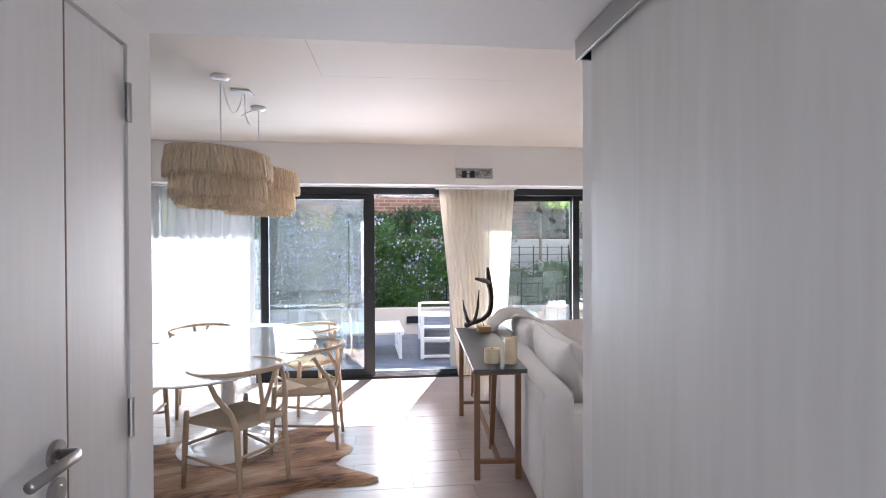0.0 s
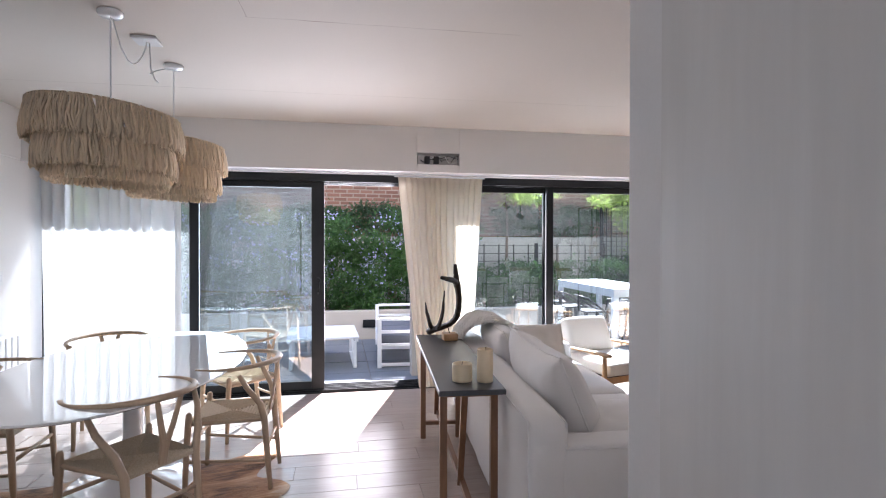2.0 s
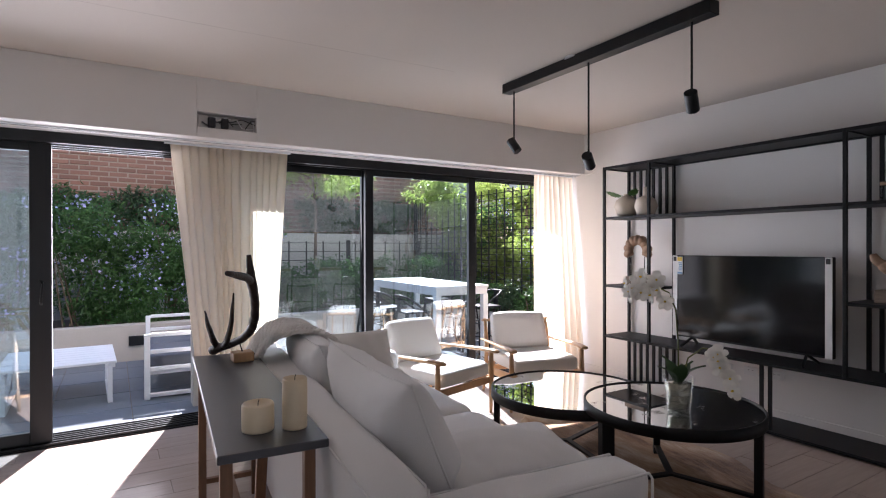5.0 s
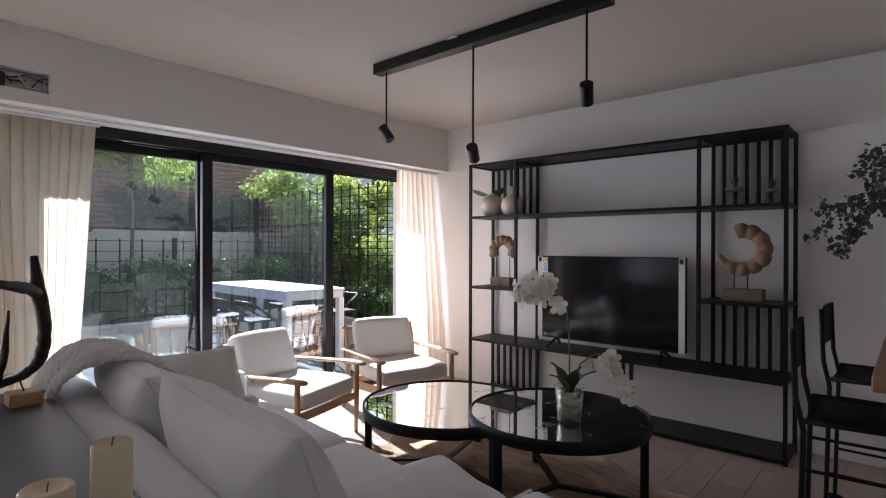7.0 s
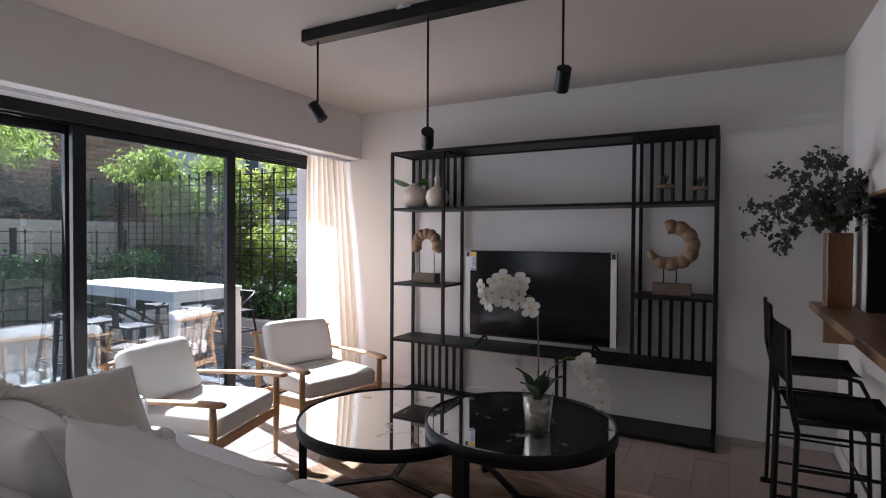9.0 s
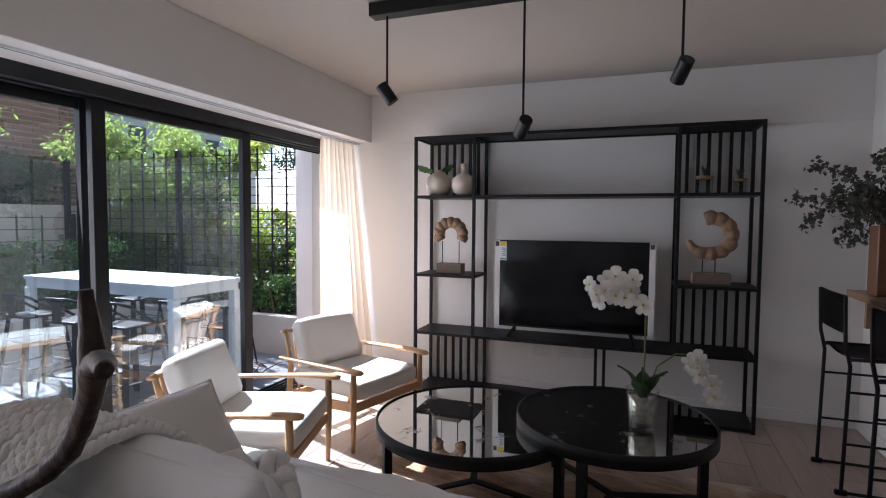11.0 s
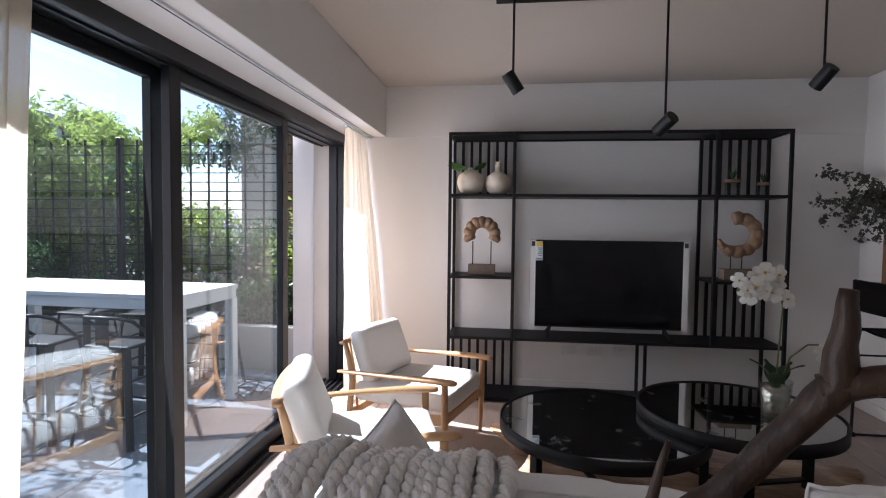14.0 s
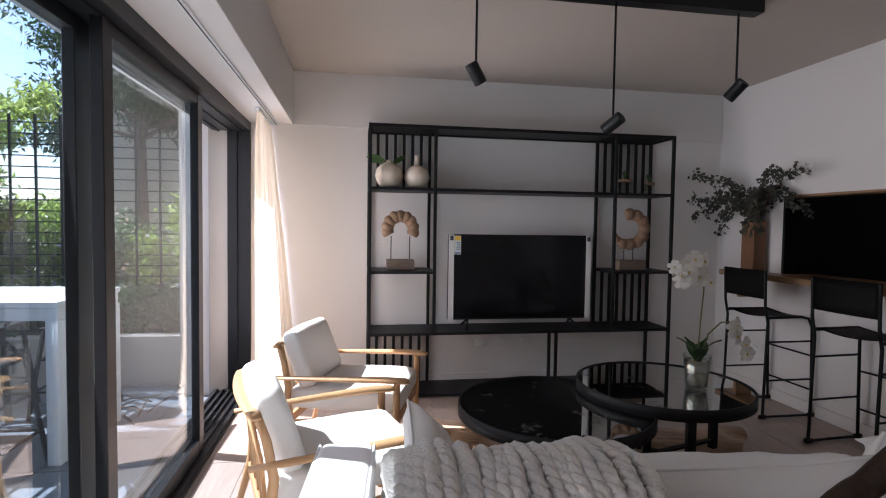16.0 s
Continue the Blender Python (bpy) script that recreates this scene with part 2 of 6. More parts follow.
LIGHTLEAF = material("young_leaf", (0.30, 0.36, 0.09), 0.5, grain=0.2, scale=9, blotch=0.5, bscale=1.0, tint=(0.11, 0.22, 0.03), piece=0.4, translucent=0.55)
DARKLEAF = material("old_leaf", (0.035, 0.075, 0.024), 0.5, blotch=0.5, bscale=1.0, tint=(0.02, 0.045, 0.016), piece=0.4, translucent=0.2)
EUCA = material("dried_eucalyptus", (0.085, 0.095, 0.070), 0.7, blotch=0.4, bscale=6, tint=(0.05, 0.05, 0.04), piece=0.3, translucent=0.2)
LILAC = material("lilac_petals", (0.42, 0.42, 0.68), 0.6, piece=0.25, translucent=0.3)
PALEPET = material("pale_petals", (0.66, 0.52, 0.40), 0.6, piece=0.3, translucent=0.3)
PETAL = material("orchid_petal", (0.84, 0.82, 0.77), 0.6, grain=0.1, scale=60, blotch=0.1, translucent=0.3, piece=0.05)
STEM = material("green_stem", (0.13, 0.15, 0.045), 0.5, grain=0.2, blotch=0.3)
BARK = material("bark", (0.15, 0.105, 0.07), 0.9, grain=0.6, scale=30, blotch=0.4, stretch=(4, 4, 0.6), bump=0.6, tint=(0.07, 0.05, 0.035))
BRICK = material("old_brick", (0.25, 0.125, 0.085), 0.9, grain=0.4, scale=35, blotch=0.5, bscale=0.9, bump=0.4, tint=(0.17, 0.10, 0.075), piece=0.35)
MORTAR = material("lime_mortar", (0.33, 0.27, 0.22), 0.95, grain=0.4, scale=30, blotch=0.4, bump=0.3)
RENDER = material("pale_render", (0.45, 0.42, 0.38), 0.9, grain=0.2, scale=60, blotch=0.3, bscale=1.3, bump=0.15, tint=(0.40, 0.37, 0.33))
SOIL = material("soil", (0.06, 0.042, 0.03), 1.0, grain=0.5, scale=40, blotch=0.4, bump=0.6)
GROUND = material("garden_ground", (0.10, 0.11, 0.06), 1.0, grain=0.5, scale=6, blotch=0.5, bscale=0.4, bump=0.4)
LEATHER = material("black_leather", (0.012, 0.011, 0.011), 0.55, spec=0.25, grain=0.3, scale=120, blotch=0.2, bump=0.2)
REDTAPE = material("red_plastic", (0.45, 0.03, 0.02), 0.4)
CHROME = material("mercury_glass", (0.62, 0.60, 0.55), 0.16, metal=0.9, grain=0.5, scale=30, blotch=0.5, bscale=10, tint=(0.30, 0.27, 0.22))
# Near-black walls: the unlit kitchen's darkness is put into this colour.
DARKROOM = material("unlit_room_dark", (0.10, 0.10, 0.10), 0.8, grain=0.1, blotch=0.1)


def mirror_material():
    """Antique mirror: clear in the middle, with tarnished specks and veins."""
    m = material("antique_mirror", (0.50, 0.50, 0.49), 0.03, metal=1.0, blotch=0.0)
    n, l = m.node_tree.nodes, m.node_tree.links
    b = n["Principled BSDF"]
    co = n.new("ShaderNodeTexCoord")
    no = n.new("ShaderNodeTexNoise")
    no.inputs["Scale"].default_value, no.inputs["Detail"].default_value, no.inputs["Roughness"].default_value = 7.0, 9, 0.75
    l.new(co.outputs["Object"], no.inputs[0])
    r = n.new("ShaderNodeMapRange")
    r.inputs["From Min"].default_value, r.inputs["From Max"].default_value = 0.60, 0.66
    l.new(no.outputs[0], r.inputs[0])
    mx = n.new("ShaderNodeMix")
    mx.data_type = "RGBA"
    mx.inputs[6].default_value, mx.inputs[7].default_value = (0.62, 0.63, 0.62, 1), (0.16, 0.14, 0.11, 1)
    l.new(r.outputs[0], mx.inputs["Factor"])
    l.new(mx.outputs[2], b.inputs["Base Color"])
    r2 = n.new("ShaderNodeMapRange")
    r2.inputs["From Min"].default_value, r2.inputs["From Max"].default_value = 0.57, 0.68
    r2.inputs["To Min"].default_value, r2.inputs["To Max"].default_value = 0.02, 0.45
    l.new(no.outputs[0], r2.inputs[0])
    l.new(r2.outputs[0], b.inputs["Roughness"])
    return m


MIRROR = mirror_material()


# ---- mesh helpers ----
def part(name, bm, mat, parent=None, label="", smooth=False, kind=""):
    me = bpy.data.meshes.new(name)
    if smooth:
        for f in bm.faces:
            f.smooth = True
    bm.to_mesh(me)
    bm.free()
    me.materials.append(mat)
    ob = new(name, me)
    ob.parent = parent
    return tagged(ob, label, kind=kind)


def share(name, me, parent, m):
    ob = new(name, me)
    ob.parent = parent
    ob.matrix_basis = m
    return ob


def thing(name, m, label, category, group=""):
    ob = new(name)
    ob.empty_display_size = 0.1
    ob.matrix_basis = m
    return tagged(ob, label, category, group)


def box(x0, y0, z0, x1, y1, z1, bevel=0.0, bm=None, seg=1):
    bm = bm or bmesh.new()
    r = bmesh.ops.create_cube(bm, size=1)
    vs = r["verts"]
    bmesh.ops.scale(bm, vec=(x1 - x0, y1 - y0, z1 - z0), verts=vs)
    bmesh.ops.translate(bm, vec=((x0 + x1) / 2, (y0 + y1) / 2, (z0 + z1) / 2), verts=vs)
    if bevel:
        es = list({e for v in vs for e in v.link_edges})
        bmesh.ops.bevel(bm, geom=es, offset=bevel, segments=seg, affect="EDGES", profile=0.6)
    return bm


def tube(pts, radii, seg=8, bm=None, squash=1.0, closed=False):
    """A round bar through points, with a radius at each; squash flattens it across its second axis."""
    bm = bm or bmesh.new()
    pts = [Vector(p) for p in pts]
    if not hasattr(radii, "__len__"):
        radii = [radii] * len(pts)
    rings, last = [], None
    for i, p in enumerate(pts):
        a, b = pts[max(i - 1, 0)], pts[min(i + 1, len(pts) - 1)]
        if closed:
            a, b = pts[i - 1], pts[(i + 1) % len(pts)]
        d = (b - a).normalized()
        if last is None:
            side = d.cross(Vector((0, 0, 1)) if abs(d.z) < 0.9 else Vector((1, 0, 0))).normalized()
        else:
            side = (last - d * last.dot(d)).normalized()
        last = side
        up = side.cross(d)
        rings.append([bm.verts.new(p + radii[i] * (math.cos(k * math.tau / seg) * side + squash * math.sin(k * math.tau / seg) * up)) for k in range(seg)])
    pairs = list(zip(rings, rings[1:])) + ([(rings[-1], rings[0])] if closed else [])
    for r0, r1 in pairs:
        for k in range(seg):
            bm.faces.new((r0[k], r0[(k + 1) % seg], r1[(k + 1) % seg], r1[k]))
    if not closed:
        bm.faces.new(list(reversed(rings[0])))
        bm.faces.new(rings[-1])
    bmesh.ops.recalc_face_normals(bm, faces=bm.faces)
    return bm


def bar(p0, p1, w, bm=None, h=None, bevel=0.0):
    """A square bar from p0 to p1."""
    bm = bm or bmesh.new()
    p0, p1 = Vector(p0), Vector(p1)
    d = p1 - p0
    h = h or w
    r = bmesh.ops.create_cube(bm, size=1)
    vs = r["verts"]
    bmesh.ops.scale(bm, vec=(w, h, d.length), verts=vs)
    if bevel:
        es = list({e for v in vs for e in v.link_edges})
        vs = list({v for f in bmesh.ops.bevel(bm, geom=es, offset=bevel, segments=1, affect="EDGES")["faces"] for v in f.verts} | {v for v in vs if v.is_valid})
    q = d.to_track_quat("Z", "Y") if abs(d.normalized().z) < 0.999 else Euler((0, 0, 0)).to_quaternion()
    bmesh.ops.transform(bm, matrix=Matrix.Translation((p0 + p1) / 2) @ q.to_matrix().to_4x4(), verts=vs)
    return bm


def lathe(profile, seg=32, bm=None, sx=1.0, sy=1.0, x=0, y=0):
    """Turns (radius, height) pairs round z."""
    bm = bm or bmesh.new()
    rings = []
    for r, z in profile:
        if r < 1e-5:
            rings.append([bm.verts.new((x, y, z))])
        else:
            rings.append([bm.verts.new((x + sx * r * math.cos(k * math.tau / seg), y + sy * r * math.sin(k * math.tau / seg), z)) for k in range(seg)])
    for a, b in zip(rings, rings[1:]):
        for k in range(seg):
            va = [a[k % len(a)], a[(k + 1) % len(a)]]
            vb = [b[(k + 1) % len(b)], b[k % len(b)]]
            f = list(dict.fromkeys(va + vb))
            if len(f) > 2:
                bm.faces.new(f)
    bmesh.ops.recalc_face_normals(bm, faces=bm.faces)
    return bm


def cushion(w, d, h, n=14, power=2.6, wrinkle=0.006, seed=1, bm=None, sag=0.0, edge=0.16):
    """A stuffed cushion, w by d wide and h thick, with pinched corners and soft wrinkles, its middle at the origin."""
    bm = bm or bmesh.new()
    grid = {}
    for s in (1, -1):
        for i in range(n + 1):
            for j in range(n + 1):
                u, v = 2 * i / n - 1, 2 * j / n - 1
                if s == -1 and (i in (0, n) or j in (0, n)):
                    continue
                rim = (1 - abs(u) ** power) * (1 - abs(v) ** power)
                t = max(rim, 0) ** 0.38
                pinch = 1 - 0.05 * (1 - v * v) * abs(u) - 0.0
                pinch2 = 1 - 0.05 * (1 - u * u) * abs(v)
                z = s * h / 2 * (edge * 0 + t)
                p = Vector((u * w / 2 * pinch, v * d / 2 * pinch2, z))
                k = noise.noise(Vector((p.x * 5 + seed * 7.1, p.y * 5, s * 3 + seed)))
                k2 = noise.noise(Vector((p.x * 16 + seed * 3.3, p.y * 13, s * 5)))
                p.z += s * t * (wrinkle * 2.2 * k + wrinkle * 0.9 * k2) - sag * (1 - u * u) * (1 - v * v)
                p.x += wrinkle * k2 * t
                grid[s, i, j] = bm.verts.new(p)
    for s in (1, -1):
        def g(i, j):
            return grid.get((s, i, j)) or grid[1, i, j]
        for i in range(n):
            for j in range(n):
                q = [g(i, j), g(i + 1, j), g(i + 1, j + 1), g(i, j + 1)]
                bm.faces.new(q if s == 1 else q[::-1])
    bmesh.ops.recalc_face_normals(bm, faces=bm.faces)
    return bm


def soft_box(x0, y0, z0, x1, y1, z1, r=0.05, wob=0.006, seed=0, cuts=7):
    """An upholstered block: rounded edges and slightly uneven faces."""
    bm = box(x0, y0, z0, x1, y1, z1)
    bmesh.ops.subdivide_edges(bm, edges=bm.edges, cuts=cuts, use_grid_fill=True)
    c = Vector(((x0 + x1) / 2, (y0 + y1) / 2, (z0 + z1) / 2))
    hx, hy, hz = (x1 - x0) / 2, (y1 - y0) / 2, (z1 - z0) / 2
    for v in bm.verts:
        p = v.co - c
        inner = Vector((max(-hx + r, min(hx - r, p.x)), max(-hy + r, min(hy - r, p.y)), max(-hz + r, min(hz - r, p.z))))
        d = p - inner
        if d.length > 1e-6:
            far = d.normalized() * r
            p = inner + far
        k = noise.noise(p * 3.1 + Vector((seed, seed * 1.7, 0)))
        nrm = d.normalized() if d.length > 1e-6 else Vector((0, 0, 0))
        v.co = c + p + nrm * k * wob
    return bm


def from_lists(name, verts, faces, mat, parent=None, label="", smooth=False, kind=""):
    me = bpy.data.meshes.new(name)
    me.from_pydata(verts, [], faces)
    me.materials.append(mat)
    if smooth:
        me.polygons.foreach_set("use_smooth", [True] * len(faces))
    ob = new(name, me)
    ob.parent = parent
    return tagged(ob, label, kind=kind)


def leaf_cloud(name, blobs, count, size, mat, parent=None, label="", kind="", seed=0, aspect=0.45, droop=0.3, shell=0.5):
    """Many small folded leaves, in uneven clumps inside ellipsoids (x, y, z, rx, ry, rz)."""
    rng = np.random.default_rng(seed)
    bl = np.array(blobs, float)
    vol = (bl[:, 3] * bl[:, 4] * bl[:, 5]) ** 0.75
    which = rng.choice(len(bl), count, p=vol / vol.sum())
    clumps = 24
    cd = rng.normal(size=(len(bl), clumps, 3))
    cd /= np.linalg.norm(cd, axis=2, keepdims=True)
    cd *= rng.uniform(shell, 1.0, size=(len(bl), clumps, 1))
    pick = cd[which, rng.integers(0, clumps, count)] + rng.normal(scale=0.19, size=(count, 3))
    pos = bl[which, :3] + pick * bl[which, 3:]
    d = rng.normal(size=(count, 3))
    d[:, 2] -= droop
    d /= np.linalg.norm(d, axis=1, keepdims=True)
    s = np.cross(d, rng.normal(size=(count, 3)))
    s /= np.linalg.norm(s, axis=1, keepdims=True)
    up = np.cross(s, d)
    L = size * rng.uniform(0.6, 1.35, size=(count, 1))
    a, tip = pos, pos + d * L
    m = pos + d * L * 0.45
    l1, r1 = m + s * L * aspect / 2 + up * L * 0.10, m - s * L * aspect / 2 + up * L * 0.10
    verts = np.stack([a, l1, tip, r1], 1).reshape(-1, 3)
    i = np.arange(count)[:, None] * 4
    faces = np.concatenate([i + np.array([[0, 1, 2]]), i + np.array([[0, 2, 3]])], 1).reshape(-1, 3)
    return from_lists(name, verts.tolist(), faces.tolist(), mat, parent, label, kind=kind)


def structure(name, bm, mat, label, smooth=False):
    return tagged(part(name, bm, mat, None, label, smooth), kind="structure")


# ---- the room ----
XW, XE, YB, YG, ZC = -2.59, 4.70, 5.60, 6.03, 2.60      # west wall, east wall, bulkhead, glass line, ceiling
XHL, XHR, YH, ZH = -0.70, 0.58, 1.43, 2.13              # hall: left wall, right wall, end, ceiling
YS = 1.75                                               # wall with the counter
floor = structure("floor", box(XW - 0.2, -2.0, -0.12, XE + 0.2, 5.93, -0.006), GROUT, "pale wood-look porcelain plank floor with thin joints")
ceiling = structure("ceiling", box(XW - 0.2, YH, ZC, XE + 0.2, 6.5, ZC + 0.15), CEIL, "white painted slab ceiling dimmed by colour, with fine cracked board joints")
structure("ceiling_hall", box(XHL - 0.2, -2.0, ZH, XHR + 0.2, YH - 0.12, ZH + 0.12), WALL, "low white hall ceiling")
structure("wall_lintel", box(XHL - 0.2, YH - 0.12, ZH, XHR + 0.2, YH, ZC + 0.1), WALL, "white lintel above the end of the hall")
structure("wall_east", box(XE, 1.2, -0.1, XE + 0.25, 6.45, ZC), WALL, "white painted wall behind the shelving")
structure("beam_east", box(XE - 0.012, YS, 2.165, XE, YB, ZC, 0.002), WALL, "shallow painted beam along the wall top")
structure("wall_west", box(XW - 0.25, YH - 0.2, -0.1, XW, 6.45, ZC), WALL, "white painted dining wall")
structure("beam_west", box(XW, YH, 2.18, XW + 0.012, YB, ZC, 0.002), WALL, "shallow painted beam along the wall top")
structure("bulkhead", box(XW, YB, 2.17, 0.78, 6.36, ZC, 0.003), WALL, "white bulkhead above the sliding doors")
structure("bulkhead_east", box(1.196, YB, 2.17, XE, 6.36, ZC, 0.003), WALL, "white bulkhead above the sliding doors")
bm = box(0.78, YB, 2.356, 1.196, 6.36, ZC)
box(0.78, YB, 2.17, 1.196, 6.36, 2.243, bm=bm)
box(0.78, YB + 0.09, 2.243, 1.196, 6.36, 2.356, bm=bm)
structure("trim_curtain_track", box(XW + 0.013, 5.715, 2.158, XE - 0.013, 5.74, 2.1695, 0.001), WHITEM, "slim white curtain track along the soffit")
# Solid dark bar under the track, drawn as the shade of its slot.
structure("trim_track_slot", box(XW + 0.013, 5.7245, 2.1562, XE - 0.013, 5.7305, 2.1578), INK, "dark strip drawn as the shade in the track slot")
structure("bulkhead_niche", bm, WALL, "open recess for a missing appliance in the bulkhead")
structure("wall_south_dining", box(XW, YH - 0.15, -0.1, XHL - 0.1, YH, ZC), WALL, "white wall of the dining corner")
structure("wall_south_living", box(XHR + 0.12, YH - 0.15, -0.1, 2.2, YH, ZC), WALL, "white wall behind the sofa end")
structure("wall_south_return", box(2.08, YH, -0.1, 2.2, YS, ZC), WALL, "short return of the white wall")
bm = box(2.2, YS - 0.14, -0.1, XE, YS, 0.97)
box(2.2, YS - 0.14, 1.64, XE, YS, ZC, bm=bm)
box(3.93, YS - 0.14, 0.97, XE, YS, 1.64, bm=bm)
structure("wall_counter", bm, WALL, "white wall with a pass-through opening above the counter")
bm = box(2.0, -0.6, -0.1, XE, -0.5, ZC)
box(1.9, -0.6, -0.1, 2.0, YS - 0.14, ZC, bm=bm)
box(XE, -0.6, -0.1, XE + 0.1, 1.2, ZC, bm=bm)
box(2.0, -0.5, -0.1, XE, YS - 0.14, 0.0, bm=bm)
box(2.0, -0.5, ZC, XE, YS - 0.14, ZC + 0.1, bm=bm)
structure("wall_kitchen", bm, DARKROOM, "kitchen beyond the opening, its darkness put into the colour")
bm = box(XHL - 0.14, 1.29, -0.1, XHL, YH, ZH)
box(XHL - 0.14, -2.0, -0.1, XHL, 0.48, ZH, bm=bm)
box(XHL - 0.14, 0.48, 2.045, XHL, 1.29, ZH, bm=bm)
structure("wall_hall_left", bm, WALL, "white hall wall with a door frame")
structure("wall_hall_right", box(XHR, -2.0, -0.1, XHR + 0.12, YH, ZH), WALL, "white hall wall")
bm = box(XHL - 0.2, -2.1, -0.1, -0.52, -2.0, ZH)
box(0.40, -2.1, -0.1, XHR + 0.2, -2.0, ZH, bm=bm)
structure("wall_hall_back", bm, WALL, "white wall beside the open entrance")
bm = box(XE - 0.014, YS, 0, XE, 2.40, 0.09, 0.003)
structure("baseboard", bm, WALL, "white baseboard")
structure("baseboard_behind", box(XE - 0.014, 2.40, 0, XE, YB, 0.09, 0.003), WALL, "white baseboard")
structure("baseboard_counter", box(2.2, YS, 0, XE - 0.014, YS + 0.014, 0.09, 0.003), WALL, "white baseboard")
structure("baseboard_west", box(XW, YH, 0, XW + 0.014, YB, 0.09, 0.003), WALL, "white baseboard")
# cracked joints between ceiling boards: narrow dark grooves
for i, (x0, y0, x1, y1) in enumerate(((-0.42, 3.30, 1.0, 3.26), (-2.5, 4.69, 2.3, 4.54), (-0.46, 2.0, -0.41, 3.3))):
    n = 26
    bm = bmesh.new()
    row = []
    for k in range(n + 1):
        f = k / n
        x, y = x0 + (x1 - x0) * f, y0 + (y1 - y0) * f
        j = 0.006 * noise.noise(Vector((f * 9, i * 5, 0)))
        w = 0.0008 + 0.0022 * max(0, noise.noise(Vector((f * 6, i * 9, 4))) + 0.15)
        ax, ay = (0, 1) if abs(x1 - x0) > abs(y1 - y0) else (1, 0)
        row.append((bm.verts.new((x + ax * (j + w), y + ay * (j + w), ZC - 0.0015)), bm.verts.new((x + ax * (j - w), y + ay * (j - w), ZC - 0.0015))))
    for a, b in zip(row, row[1:]):
        bm.faces.new((a[0], a[1], b[1], b[0]))
    structure("ceiling_joint", bm, GREYWOOD, "hairline crack along a ceiling board joint")

# hall doors
d = thing("door_1", pose(0, 0, 0), "closed white lacquered door with steel hinges", "door")
d["kind"] = "structure"
part("leaf", box(XHL - 0.045, 0.485, 0.005, XHL - 0.004, 1.284, 2.038, 0.002), DOORP, d)
for z in (0.25, 1.08, 1.895):
    part("hinge", tube([(XHL + 0.004, 1.287, z - 0.05), (XHL + 0.004, 1.287, z + 0.05)], 0.0075, 10), STEEL, d, "satin steel hinge")
d = thing("door_2", pose(0, 0, 0), "open white entrance door folded back along the hall wall, with a steel lever", "door")
d["kind"] = "structure"
part("leaf", box(XHL + 0.008, 0.02, 0.006, XHL + 0.045, 0.923, 2.06, 0.002), DOORP, d)
# Dark strip standing in for the shade in the gap past the leaf.
part("edge_seal", box(XHL + 0.012, 0.9235, 0.006, XHL + 0.0445, 0.928, 2.06), GREYWOOD, d, "dark strip for the shaded gap at the door edge")
h = part("handle", tube([(XHL + 0.045, 0.88, 1.14), (XHL + 0.085, 0.88, 1.14), (XHL + 0.09, 0.865, 1.14), (XHL + 0.09, 0.735, 1.14)], [0.010, 0.010, 0.0105, 0.0105], 12), STEEL, d, "satin steel lever handle", True)
bm = lathe([(0.0, 0.0), (0.026, 0.0), (0.026, 0.008), (0.0, 0.009)], 24)
bmesh.ops.transform(bm, matrix=pose(XHL + 0.045, 0.88, 1.14, 0, 90, 0), verts=bm.verts)
part("rose", bm, STEEL, h)
bm = lathe([(0.0, 0.0), (0.026, 0.0), (0.026, 0.008), (0.012, 0.009), (0.010, 0.012), (0.0, 0.012)], 24)
bmesh.ops.transform(bm, matrix=pose(XHL + 0.045, 0.88, 1.07, 0, 90, 0), verts=bm.verts)
part("lock_cylinder", bm, STEEL, d, "round steel lock cylinder")
d = thing("door_3", pose(0, 0, 0), "pale washed-oak barn door on a steel rail", "door")
d["kind"] = "structure"
part("leaf", box(XHR - 0.036, -0.6, 0.012, XHR - 0.006, 1.275, 2.08, 0.002), BARN, d)
r = part("rail", box(XHR - 0.060, -1.3, 2.062, XHR - 0.050, 1.335, 2.125, 0.001), STEEL, d, "brushed steel rail cover")
part("rail_cap", box(XHR - 0.049, 1.325, 2.066, XHR - 0.001, 1.334, 2.121), BLACK, r)

# sliding doors
bm = box(XW, 5.93, 2.095, XE, 6.22, 2.17, 0.002)
for y in (5.985, 6.075, 6.165):
    box(XW, y, 2.085, XE, y + 0.012, 2.096, bm=bm)
tr = structure("window_head", bm, BLACK, "black aluminium head track of the sliding doors")
bm = box(XW, 5.93, -0.03, XE, 6.22, 0.004)
for y in (5.945, 5.995, 6.045, 6.085, 6.135, 6.185):
    box(XW, y, 0.003, XE, y + 0.012, 0.022, bm=bm)
structure("window_sill_track", bm, BLACK, "black aluminium floor track with raised rails")
bm = box(XE - 0.035, 5.93, 0.0, XE - 0.001, 6.105, 2.17, 0.002)
box(XE - 0.05, 6.03, 0.0, XE - 0.034, 6.06, 2.1, bm=bm)
structure("window_jamb_east", bm, BLACK, "black aluminium jamb")
structure("window_jamb_west", box(XW + 0.001, 5.93, 0.0, XW + 0.05, 6.22, 2.17, 0.002), BLACK, "black aluminium jamb")


